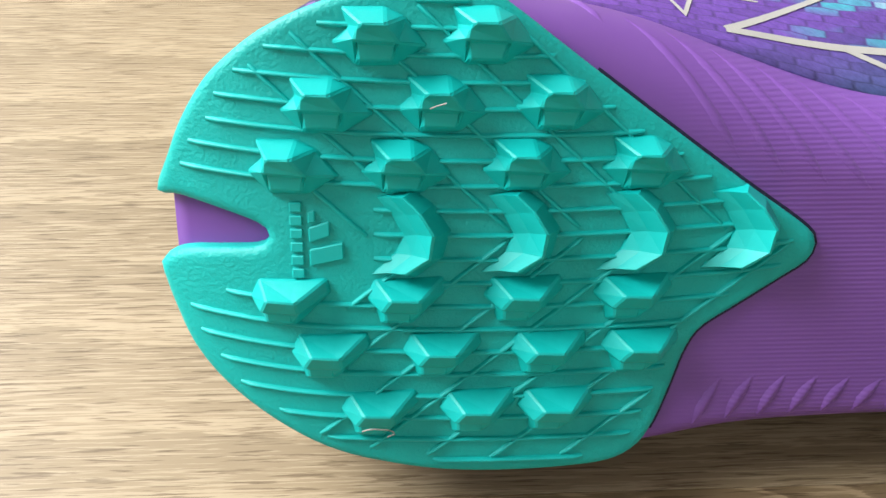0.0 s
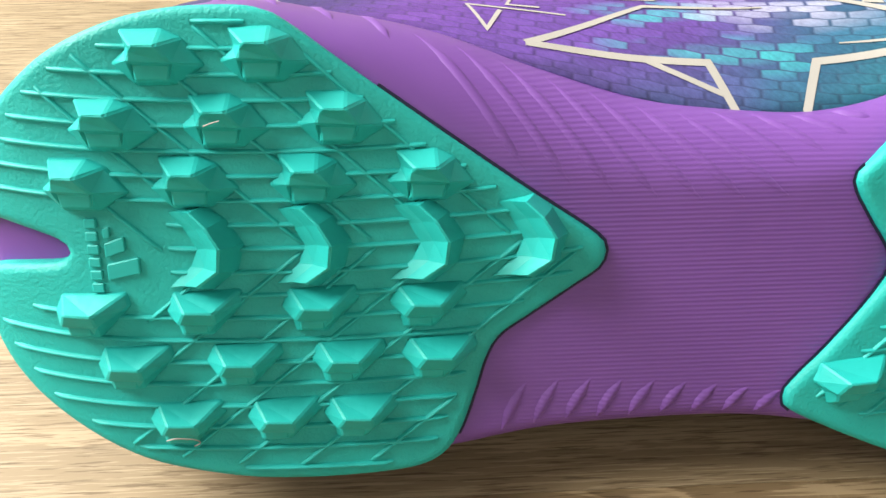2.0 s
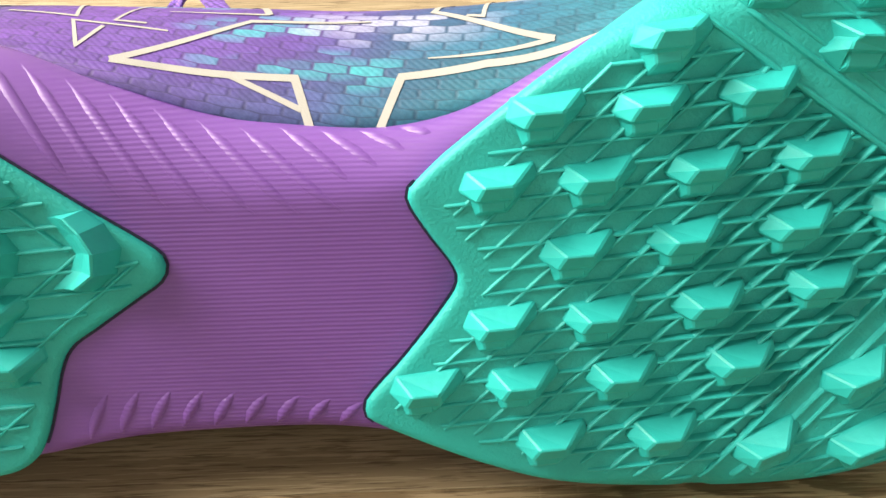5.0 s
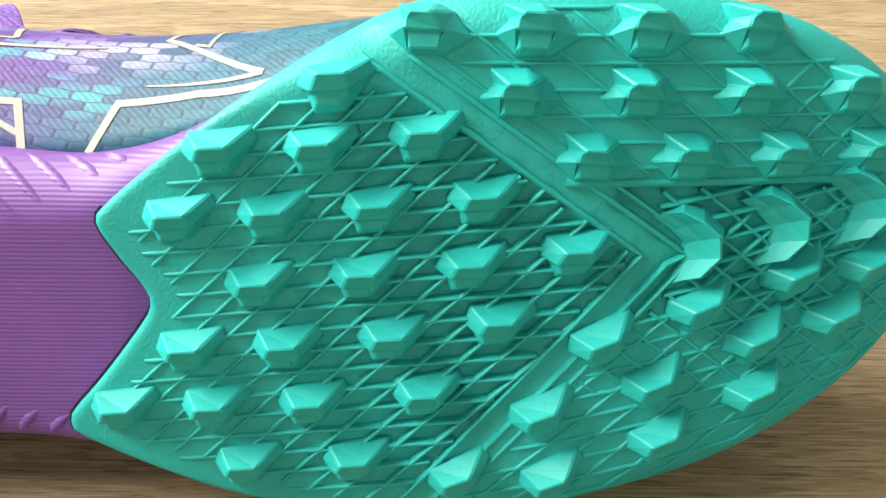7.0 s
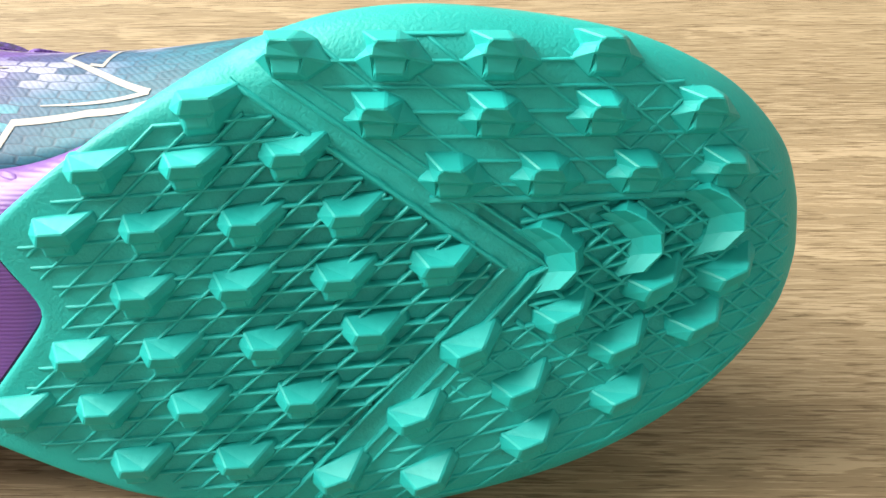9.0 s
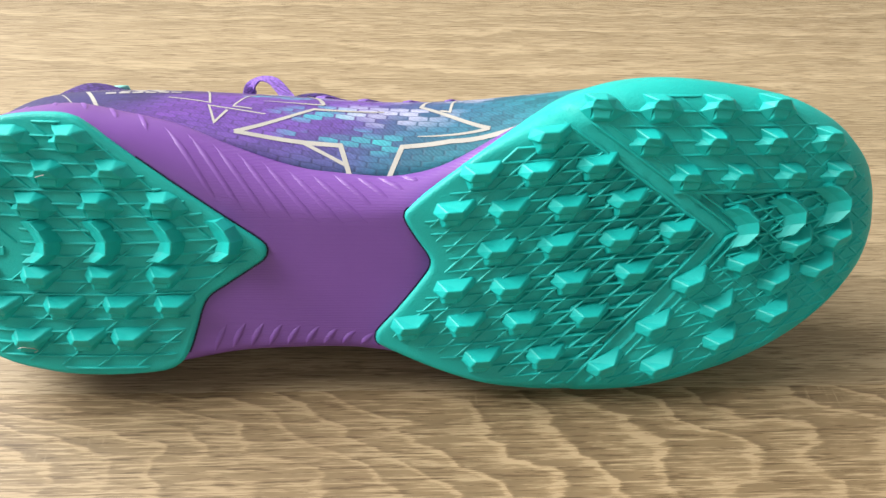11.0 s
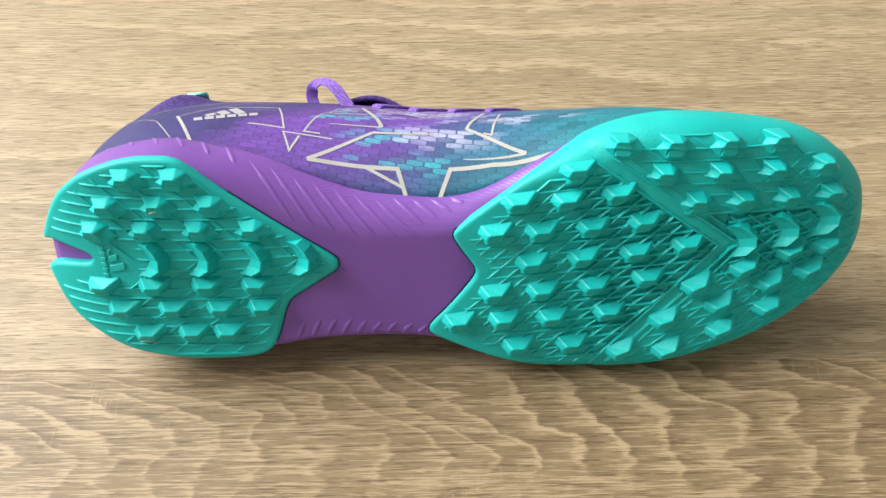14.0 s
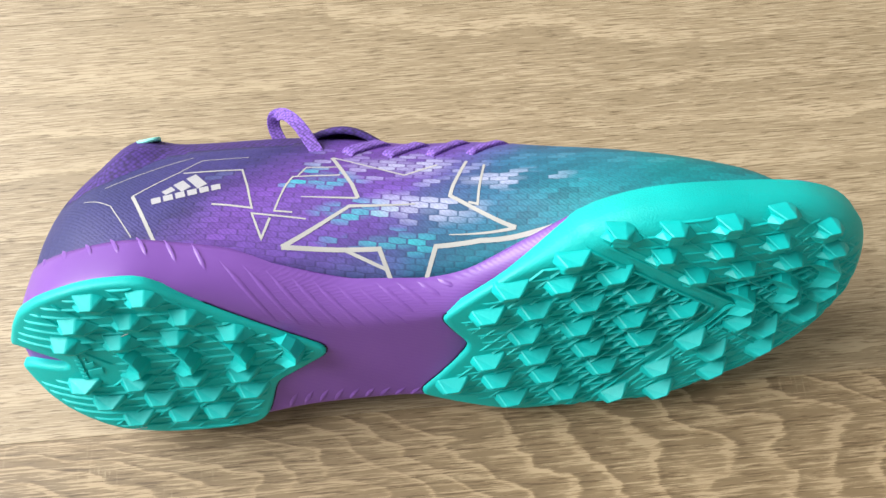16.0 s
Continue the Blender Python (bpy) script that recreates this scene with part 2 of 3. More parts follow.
    wood = mixed(nt, limed.outputs[0], wood, tuple(min(1.0, c * k) for c, k in zip(tone, (1.95, 2.10, 2.35))))
    # short pale rays across the grain, in patches
    if rays:
        flecks = ramp(nt, grain(1100, 45, 2, 0.6), [(0.60, (0, 0, 0)), (0.66, (1, 1, 1))])
        spots = ramp(nt, grain(14, 26, 2, 0.5), [(0.56, (0, 0, 0)), (0.66, (rays,) * 3)])
        shown = node(nt, "ShaderNodeMath", [(flecks.outputs[0], 0), (spots.outputs[0], 1)], operation="MULTIPLY")
        wood = mixed(nt, shown.outputs[0], wood, tuple(min(1.0, c * k) for c, k in zip(tone, (1.8, 1.95, 2.2))))
    # brown pores
    specks = ramp(nt, pores, [(0.38, (0.46, 0.41, 0.36)), (0.45, (1, 1, 1))])
    wood = mixed(nt, 0.8, wood, specks.outputs[0], "MULTIPLY")
    nt.links.new(wood, bsdf.inputs["Base Color"])
    rough = ramp(nt, streak, [(0.3, (0.56,) * 3), (0.7, (0.42,) * 3)])
    nt.links.new(rough.outputs[0], bsdf.inputs["Roughness"])
    bsdf.inputs["Specular IOR Level"].default_value = 0.35
    bump(nt, bsdf, pores, 0.15, 0.0004)
    return m


OAK = laminate("oak_laminate", (1.55, 0.25), (1.1, 0.10), 5.0, (0.262, 0.205, 0.125), 0.5, 0.11)
OAK_FIGURED = laminate("figured_oak_laminate", (0.73, 0.150), (0.17, 0.050), 8.5, (0.190, 0.137, 0.075), 0.85, 0.27, 0.04, 0.8, 0.68, 0.20)


def plaster(name, colour):
    m, nt, bsdf = material(name)
    tc = nt.nodes.new("ShaderNodeTexCoord")
    n1 = node(nt, "ShaderNodeTexNoise", [(tc.outputs["Object"], "Vector")], Scale=3.0, Detail=6.0)
    tone = ramp(nt, n1.outputs[0], [(0.3, tuple(c * 0.93 for c in colour)), (0.7, colour)])
    nt.links.new(tone.outputs[0], bsdf.inputs["Base Color"])
    bsdf.inputs["Roughness"].default_value = 0.9
    return m


WALL = plaster("white_wall_paint", (0.40, 0.392, 0.38))


# ---- helpers for meshes ----
from mathutils.geometry import delaunay_2d_cdt


def part(name, bm, mat, parent, label="", smooth=False):
    me = bpy.data.meshes.new(name)
    bmesh.ops.recalc_face_normals(bm, faces=bm.faces[:])
    bm.to_mesh(me)
    bm.free()
    me.materials.append(mat)
    if smooth:
        for p in me.polygons:
            p.use_smooth = True
    ob = new(name, me)
    ob.parent = parent
    return tagged(ob, label)


def box(bm, x0, x1, y0, y1, z0, z1):
    vs = [bm.verts.new((x, y, z)) for x in (x0, x1) for y in (y0, y1) for z in (z0, z1)]
    for f in ((0, 1, 3, 2), (4, 6, 7, 5), (0, 4, 5, 1), (2, 3, 7, 6), (0, 2, 6, 4), (1, 5, 7, 3)):
        bm.faces.new([vs[i] for i in f])


def smoothed(points, per=6, closed=True):
    """A Catmull-Rom curve through points."""
    p = [np.array(q, float) for q in points]
    k, out = len(p), []
    for i in range(k if closed else k - 1):
        a, b, c, d = (p[(i + j) % k] if closed else p[min(max(i + j, 0), k - 1)] for j in (-1, 0, 1, 2))
        for s in range(per):
            t = s / per
            out.append(0.5 * (2 * b + (c - a) * t + (2 * a - 5 * b + 4 * c - d) * t * t + (3 * b - a - 3 * c + d) * t ** 3))
    if not closed:
        out.append(p[-1])
    return out


def evenly(points, step, closed=True):
    q = np.array(points + [points[0]] if closed else points)
    run = np.concatenate(([0], np.cumsum(np.linalg.norm(np.diff(q, axis=0), axis=1))))
    k = max(2, int(run[-1] / step))
    at = np.linspace(0, run[-1], k + 1)
    at = at[:-1] if closed else at
    return np.stack([np.interp(at, run, q[:, i]) for i in range(q.shape[1])], axis=1)


def inset(loop, d):
    """A closed loop, counter-clockwise, moved inwards by d."""
    tang = np.roll(loop, -1, 0) - np.roll(loop, 1, 0)
    tang /= np.linalg.norm(tang, axis=1)[:, None] + 1e-9
    return loop + d * np.stack([-tang[:, 1], tang[:, 0]], axis=1)


def inside(x, y, loop):
    x0, y0 = loop[:, 0], loop[:, 1]
    x1, y1 = np.roll(x0, -1), np.roll(y0, -1)
    cut = (y0 > y) != (y1 > y)
    return bool(np.sum(cut & (x < (x1 - x0) * (y - y0) / np.where(y1 == y0, 1e-9, y1 - y0) + x0)) % 2)


# ---- the setting: laminate floor, walls, ceiling ----
ROOM = (-2.0, 2.2, -1.7, 1.9, 2.8)          # x0, x1, y0, y1, height


def wall(name, x0, x1, y0, y1, z0, z1, mat=WALL):
    bm = bmesh.new()
    box(bm, x0, x1, y0, y1, z0, z1)
    return tagged(part(name, bm, mat, None), "plain off-white painted wall", "wall", kind="structure")


def setting():
    x0, x1, y0, y1, h = ROOM
    wall("wall_south", x0, x1, y0 - 0.12, y0, 0, h)
    wall("wall_east", x1, x1 + 0.12, y0, y1, 0, h)
    wall("wall_north", x0, x1, y1, y1 + 0.12, 0, h)
    # west wall with the window opening
    a, b, c, d = -0.48, 1.88, 1.15, 2.72
    wall("wall_west_left", x0 - 0.2, x0, y0, a, 0, h)
    wall("wall_west_right", x0 - 0.2, x0, b, y1, 0, h)
    wall("wall_west_below", x0 - 0.2, x0, a, b, 0, c)
    wall("wall_west_above", x0 - 0.2, x0, a, b, d, h)
    bm = bmesh.new()
    box(bm, x0 - 0.2, x1 + 0.12, y0 - 0.12, y1 + 0.12, h, h + 0.1)
    tagged(part("ceiling", bm, WALL, None), "plain white painted ceiling", "ceiling", kind="structure")
    bm = bmesh.new()
    box(bm, x0, x1, y0, y1, -0.03, -0.0091)
    tagged(part("floor", bm, DARK_EDGE, None), "washed oak laminate floor of long boards", "floor", kind="structure")


setting()


# ---- the shoe, lying on its side: u along it, v across, n out of the sole (metres) ----
LEAN_BACK = 26.5
shoe = tagged(new("football_shoe"), "violet and turquoise turf football shoe lying on its side", "shoe")
shoe.matrix_world = pose(0, 0, 0.0489, 90 - LEAN_BACK, 0, 0)


def above_floor(v, n, gap=0.0004):
    """v, held so that the point stays over the floor."""
    return max(v, (gap - 0.0489 - n * math.sin(radians(LEAN_BACK))) / math.cos(radians(LEAN_BACK)))


def step(a, b, x):
    t = min(1, max(0, (x - a) / (b - a)))
    return t * t * (3 - 2 * t)


def sole_level(u, v):
    """Height of the tread surface: flat, with rocker at heel and toe."""
    n = 0.0
    if u < 0.030:
        n -= 8.0 * (0.030 - u) ** 2
    if u > 0.222:
        n -= 2.0 * (u - 0.222) ** 2
    return n


# V-shaped band of the forefoot
V_APEX, V_TOP, V_LOW = (0.2411, 0.0046), (0.1934, 0.0384), (0.1983, -0.0446)


def v_side(u, v):
    """Distance in front (+) of the V band's rear edge."""
    a = V_TOP if v > V_APEX[1] else V_LOW
    dx, dy = V_APEX[0] - a[0], V_APEX[1] - a[1]
    d = ((u - a[0]) * dy - (v - a[1]) * dx) / math.hypot(dx, dy)
    return -d if v > V_APEX[1] else d


def roll(u, v, loop):
    """How far the skin turns down towards the rim."""
    r = 0.0014 + (0.0076 * step(0.165, 0.200, u) if u > 0.13 else 0.0)
    d = float(np.sqrt(np.min(np.sum((loop - (u, v)) ** 2, axis=1))))
    return 0.0 if d >= r else r - math.sqrt(max(0.0, r * r - (r - d) ** 2))


def skin_level(u, v, loop):
    return sole_level(u, v) - roll(u, v, loop)


def sunk(u, v):
    """Depth of the sunken fields of the forefoot."""
    if u < 0.13:
        return 0.0
    side = v_side(u, v)
    if side < 0:
        return 0.0017 * step(0.0, 0.0012, -side) * step(0.162, 0.215, u) * step(-0.044, -0.036, v) * (1 - step(0.028, 0.036, v))
    if side < 0.0044:
        return 0.0006
    if v < 0.0172 and u > 0.236:
        return 0.0015 * step(-0.012, -0.002, v) * (1 - step(0.270, 0.284, u))
    return 0.0


HEEL = [(-0.0007, 0.0084), (0.0018, 0.0144), (0.0044, 0.0198), (0.0078, 0.0249), (0.0112, 0.0286), (0.0188, 0.0341), (0.0287, 0.0382), (0.0378, 0.0400), (0.0475, 0.0402), (0.0520, 0.0393), (0.0555, 0.0374),
        (0.0680, 0.0281), (0.0810, 0.0186), (0.0930, 0.0100), (0.1030, 0.0031), (0.1055, 0.0003), (0.1047, -0.0030), (0.1005, -0.0060), (0.0930, -0.0110), (0.0878, -0.0146), (0.0853, -0.0188),
        (0.0833, -0.0252), (0.0810, -0.0317), (0.0784, -0.0360), (0.0738, -0.0387), (0.0660, -0.0398), (0.0550, -0.0402), (0.0440, -0.0396), (0.0330, -0.0374), (0.0252, -0.0347), (0.0180, -0.0308),
        (0.0116, -0.0263), (0.0070, -0.0221), (0.0034, -0.0172), (0.0010, -0.0115), (-0.0006, -0.0065), (-0.0010, -0.0034), (0.0030, -0.0010), (0.0100, -0.0002), (0.0160, 0.0004), (0.0180, 0.0022), (0.0160, 0.0043), (0.0090, 0.0066), (0.0030, 0.0081)]
FORE = [(0.1468, 0.0098), (0.1500, 0.0038), (0.1540, -0.0020), (0.1548, -0.0055), (0.1525, -0.0095), (0.1450, -0.0190), (0.1392, -0.0255), (0.1378, -0.0285), (0.1405, -0.0318), (0.1590, -0.0403), (0.1785, -0.0464),
        (0.1980, -0.0496), (0.2220, -0.0490), (0.2430, -0.0442), (0.2575, -0.0397), (0.2710, -0.0335), (0.2825, -0.0260), (0.2910, -0.0180), (0.2975, -0.0085), (0.3000, 0.0010), (0.2998, 0.0085), (0.2985, 0.0160),
        (0.2946, 0.0250), (0.2848, 0.0350), (0.2732, 0.0416), (0.2614, 0.0457), (0.2450, 0.0487), (0.2270, 0.0502), (0.2115, 0.0490), (0.1985, 0.0454), (0.1900, 0.0414), (0.1820, 0.0368), (0.1700, 0.0292), (0.1580, 0.0205), (0.1490, 0.0132)]


def outsole(name, outline, depth, label):
    """A moulded rubber pad: skin, rounded rim and side wall. depth(u, v) is the wall's height."""
    loop = evenly(smoothed(outline, 8), 0.0016)
    if np.sum(loop[:, 0] * np.roll(loop[:, 1], -1) - np.roll(loop[:, 0], -1) * loop[:, 1]) < 0:
        loop = loop[::-1].copy()
    inner = inset(loop, 0.0002)
    core = inset(loop, 0.0030)
    k = len(loop)
    pts = [Vector(p) for p in inner]
    for d in (0.0007, 0.0014, 0.0022):
        pts += [Vector(p) for p in inset(loop, d) if np.min(np.sum((loop - p) ** 2, axis=1)) > (d * 0.95) ** 2]
    lo, hi = loop.min(0), loop.max(0)
    for i, x in enumerate(np.arange(lo[0], hi[0], 0.0015)):
        for y in np.arange(lo[1] + (i % 2) * 0.00075, hi[1], 0.0015):
            if inside(x, y, core):
                pts.append(Vector((x, y)))
    verts, _, faces, *_ = delaunay_2d_cdt(pts, [(i, (i + 1) % k) for i in range(k)], [], 1, 1e-6)
    bm = bmesh.new()
    made = [bm.verts.new((p[0], above_floor(p[1], -0.008), skin_level(p[0], p[1], loop) - sunk(p[0], p[1]))) for p in verts]
    for f in faces:
        try:
            bm.faces.new([made[i] for i in f])
        except ValueError:
            pass
    rings = [made[:k]]
    for way in (0.12, 0.5, 1.0):
        ring = []
        for v0, q in zip(made[:k], loop):
            d = depth(*q)
            n = v0.co.z - d * way
            ring.append(bm.verts.new((q[0], above_floor(q[1], n), n)))
        rings.append(ring)
    for a, b in zip(rings, rings[1:]):
        for i in range(k):
            bm.faces.new((a[i], b[i], b[(i + 1) % k], a[(i + 1) % k]))
    ob = part(name, bm, GREEN, shoe, label, True)
    return ob, loop


heel_pad, heel_loop = outsole("heel_outsole", HEEL, lambda u, v: 0.0030, "turquoise rubber heel tread with moulded studs")
fore_pad, fore_loop = outsole("forefoot_outsole", FORE, lambda u, v: 0.0030 + 0.0050 * step(0.160, 0.200, u), "turquoise rubber forefoot tread with moulded studs")


# studs: a faceted gem with a lower ledge, and a chevron
def faceted(name, mm, faces):
    """A closed-topped stud from corners in millimetres, its edges eased."""
    bm = bmesh.new()
    vs = [bm.verts.new((x / 1000, y / 1000, (z if z else 0.35) / 1000)) for x, y, z in mm]
    for f in faces:
        bm.faces.new([vs[i] for i in f])
    ring = [v for v, q in zip(vs, mm) if q[2] == 0]
    foot = [bm.verts.new((v.co.x * 1.06, v.co.y * 1.06, -0.0016)) for v in ring]
    for i in range(len(ring)):
        bm.faces.new((ring[i], ring[(i + 1) % len(ring)], foot[(i + 1) % len(ring)], foot[i]))
    bmesh.ops.recalc_face_normals(bm, faces=bm.faces[:])
    bmesh.ops.bevel(bm, geom=[e for e in bm.edges if not e.is_boundary], offset=0.00030, segments=1, affect="EDGES")
    me = bpy.data.meshes.new(name)
    bm.to_mesh(me)
    bm.free()
    me.materials.append(PALE_GREEN)
    return me


def gem_low():
    """A ridge with a long rear slope and a tail, a bright end facet, a steep front, a step and a lower ledge."""
    mm = [(-6.0, 0.3, 0), (-4.4, 3.5, 0), (7.4, 3.8, 0), (8.0, 1.3, 0), (2.0, -4.6, 0), (-3.5, -4.6, 0), (-4.4, -1.3, 0),
          (-1.6, 1.4, 5.7), (3.3, 1.1, 5.5), (-3.3, -1.4, 3.9), (3.4, -1.6, 3.9),
          (-2.7, -1.5, 3.0), (1.9, -1.7, 3.0), (-2.6, -3.6, 2.3), (1.6, -3.6, 2.3)]
    faces = [(1, 2, 8, 7), (0, 1, 7, 9), (7, 8, 10, 9), (9, 10, 12, 11), (11, 12, 14, 13), (13, 14, 4, 5), (6, 11, 13, 5), (0, 9, 11, 6),
             (2, 3, 8), (3, 10, 8), (3, 4, 14, 12, 10)]
    return faceted("stud", mm, faces)


def gem_high():
    """A star of two end facets with a notch between, a ridge, a steep front, a step and a lower ledge; it tails off forwards."""
    mm = [(-4.5, 4.5, 0), (2.0, 4.5, 0), (5.0, 3.0, 0), (8.2, -1.2, 0), (3.5, -4.1, 0), (-2.5, -4.1, 0), (-6.1, -0.5, 0), (-3.6, 1.6, 0),
          (-1.4, 2.2, 5.7), (2.1, 2.2, 5.6), (-2.7, -0.3, 4.0), (3.9, -0.7, 3.8), (-2.1, 1.5, 4.2),
          (-2.3, -0.5, 3.1), (3.6, -0.9, 3.0), (-2.1, -3.2, 2.2), (2.9, -3.3, 2.2)]
    faces = [(0, 1, 9, 8), (0, 8, 12, 7), (7, 12, 10, 6), (8, 9, 11, 10, 12), (10, 11, 14, 13), (13, 14, 16, 15), (15, 16, 4, 5), (6, 10, 13, 15, 5),
             (1, 2, 9), (2, 3, 11, 9), (3, 4, 16, 14, 11)]
    return faceted("stud", mm, faces)


def chevron_mesh():
    """A swept wing: a hollow bright inner face, a narrow crest and a steep outer face."""
    inner = [(-5.0, 6.6, 0.2), (-2.6, 3.5, 0.5), (-0.9, 0.5, 0.8), (-2.2, -2.5, 0.5), (-6.0, -5.9, 0.2)]
    crest = [(-1.2, 7.2, 3.8), (1.4, 4.8, 5.0), (3.3, 1.7, 5.9), (2.8, -2.0, 5.4), (-0.8, -4.7, 4.2)]
    outer = [(0.8, 7.6, 0), (3.8, 5.3, 0), (6.5, 1.0, 0), (5.2, -3.4, 0), (0.9, -6.6, 0)]
    lines = [np.array(q) for q in (inner, crest, outer)]
    bm = bmesh.new()
    rows = []
    for a, c, o in zip(*lines):
        hollow = 0.5 * (a + c) - np.array((0, 0, 0.55))
        lip = c + 0.16 * (o - c) * np.array((1, 1, 0.15))
        foot_in, foot_out = a * np.array((1, 1, 0)) + np.array((-0.3, 0, -1.2)), o + np.array((0.1, 0, -1.2))
        rows.append([bm.verts.new(q / 1000) for q in (foot_in, a, hollow, c, lip, o, foot_out)])
    for r, q in zip(rows, rows[1:]):
        for i in range(6):
            bm.faces.new((r[i], q[i], q[i + 1], r[i + 1]))
    bm.faces.new(rows[0])
    bm.faces.new(rows[-1])
    bmesh.ops.recalc_face_normals(bm, faces=bm.faces[:])
    me = bpy.data.meshes.new("chevron_stud")
    bm.to_mesh(me)
    bm.free()
    me.materials.append(PALE_GREEN)
    return me


GEM_LOW, GEM_HIGH, CHEVRON = gem_low(), gem_high(), chevron_mesh()


def stud(parent, me, u, v, turn=0.0, size=1.0):
    loop = fore_loop if parent is fore_pad else heel_loop
    ob = new(me.name, me)
    ob.parent = parent
    e = 0.004
    slope_u = (skin_level(u + e, v, loop) - skin_level(u - e, v, loop)) / (2 * e)
    slope_v = (skin_level(u, v + e, loop) - skin_level(u, v - e, loop)) / (2 * e)
    slope_u, slope_v = (max(-0.22, min(0.22, k)) for k in (slope_u, slope_v))
    normal = Vector((-slope_u, -slope_v, 1)).normalized()
    tilt = Vector((0, 0, 1)).rotation_difference(normal).to_matrix().to_4x4()
    ob.matrix_local = Matrix.Translation((u, v, skin_level(u, v, loop) - 0.4 * sunk(u, v))) @ tilt @ pose(0, 0, 0, 0, 0, turn) @ Matrix.Scale(size, 4)


# rows of studs: v, then the u of each, millimetres
for v, us in ((32.4, (35.0, 51.2)), (22.5, (26.8, 44.3, 62.2)), (13.1, (21.2, 38.6, 57.2, 75.8))):
    for u in us:
        stud(heel_pad, GEM_HIGH, u / 1000, (v + 0.2) / 1000, 0, 0.98)
for v, us in ((-7.8, (19.9, 38.4, 57.2, 74.9)), (-17.1, (26.0, 44.1, 61.4, 76.6)), (-27.4, (33.7, 49.9, 62.9))):
    for u in us:
        stud(heel_pad, GEM_LOW, u / 1000, (v - 0.2) / 1000, 0, 0.92)
for u in (40.0, 57.3, 75.8, 92.6):
    stud(heel_pad, CHEVRON, u / 1000, 0.0021)
REAR = [(188.6, 34.4), (168.7, 23.4), (185.5, 24.0), (203.2, 26.0), (160.9, 11.9), (177.2, 12.5), (194.9, 13.7), (213.0, 15.3), (174.1, 0.0), (192.4, 1.7), (211.0, 3.4), (229.0, 6.0),
        (161.1, -12.3), (178.3, -11.6), (197.0, -9.9), (216.1, -7.0), (148.0, -24.1), (164.7, -23.4), (182.3, -22.7), (203.0, -20.9), (170.0, -35.1), (190.1, -34.4)]
FRONT = [(224.3, -24.7), (234.5, -10.7), (209.3, -37.9), (251.6, -4.6), (244.1, -18.9), (226.5, -37.8), (268.4, 0.7), (262.2, -11.0), (246.0, -30.0), (277.0, -7.6), (263.0, -21.6), (282.2, 1.9)]
for u, v in REAR:
    stud(fore_pad, GEM_LOW, u / 1000, (v - 0.7) / 1000, 6, 0.95)
for u, v in FRONT:
    stud(fore_pad, GEM_LOW, u / 1000, (v - 0.5) / 1000, 24, 0.95)
for v, us in ((42.8, (203.7, 220.8, 239.0, 257.0)), (32.8, (218.6, 238.2, 256.8, 275.0)), (22.3, (231.1, 247.3, 264.0, 280.0))):
    for u in us:
        stud(fore_pad, GEM_HIGH, u / 1000, (v - 0.6) / 1000, 0, 0.96)
for u, v in ((249.6, 6.4), (264.6, 9.0), (279.4, 12.4)):
    stud(fore_pad, CHEVRON, u / 1000, v / 1000, 17, 1.02)


# fine moulded ribs between the studs
def rib_strip(bm, line, loop, half=0.00034, rise=0.00055, sink=0.0004):
    rows = []
    for i, (u, v) in enumerate(line):
        a, b = line[max(i - 1, 0)], line[min(i + 1, len(line) - 1)]
        d = np.array(b) - np.array(a)
        d = d / (np.linalg.norm(d) + 1e-12)
        side = np.array((-d[1], d[0]))
        end = 0.25 if i in (0, len(line) - 1) else 1.0
        skin = skin_level(u, v, loop)
        top = skin + rise * end
        low = skin - sunk(u, v) - sink
        p = np.array((u, v))
        shoulder = skin + 0.62 * rise * end
        rows.append([bm.verts.new((*(p + side * half * w), n)) for w, n in ((-1.45, low), (-0.85, shoulder), (0, top), (0.85, shoulder), (1.45, low))])
    for r, q in zip(rows, rows[1:]):
        for j in range(4):
            bm.faces.new((r[j], q[j], q[j + 1], r[j + 1]))


def rib_family(bm, loop, keep, origin, angle, gap, count, reach=0.16, bend=0.0, **look_of):
    """Parallel ribs through origin, gap apart, each cut to where keep(u, v) holds."""
    d = np.array((math.cos(radians(angle)), math.sin(radians(angle))))
    side = np.array((-d[1], d[0]))
    for i in range(*count):
        run = []
        for s in np.arange(-reach, reach, 0.0016):
            u, v = np.array(origin) + side * gap * i + d * s
            v += bend * (u - 0.05) ** 2
            if keep(u, v):
                run.append((u, v))
            else:
                if len(run) > 3:
                    rib_strip(bm, run, loop, **look_of)
                run = []
        if len(run) > 3:
            rib_strip(bm, run, loop, **look_of)


heel_in = inset(heel_loop, 0.0022)
fore_in = inset(fore_loop, 0.0040)
bm = bmesh.new()
rib_family(bm, heel_loop, lambda u, v: inside(u, v, heel_in) and not (u < 0.034 and -0.007 < v < 0.0105), (0.05, 0.0021), -1.0, 0.00395, (-10, 10), 0.07, 1.2, half=0.00036, rise=0.00085)
rib_family(bm, heel_loop, lambda u, v: inside(u, v, heel_in) and v > 0.0021 and u + v * 0.5 > 0.030, (0.0565, 0.0021), -43.0, 0.0078, (-7, 5), 0.07, rise=0.0008)
rib_family(bm, heel_loop, lambda u, v: inside(u, v, heel_in) and v < 0.0021 and u - v * 0.3 > 0.032, (0.0565, 0.0021), 38.0, 0.0072, (-5, 7), 0.07, rise=0.0008)
part("tread_ribs", bm, PALE_GREEN, heel_pad, smooth=True)

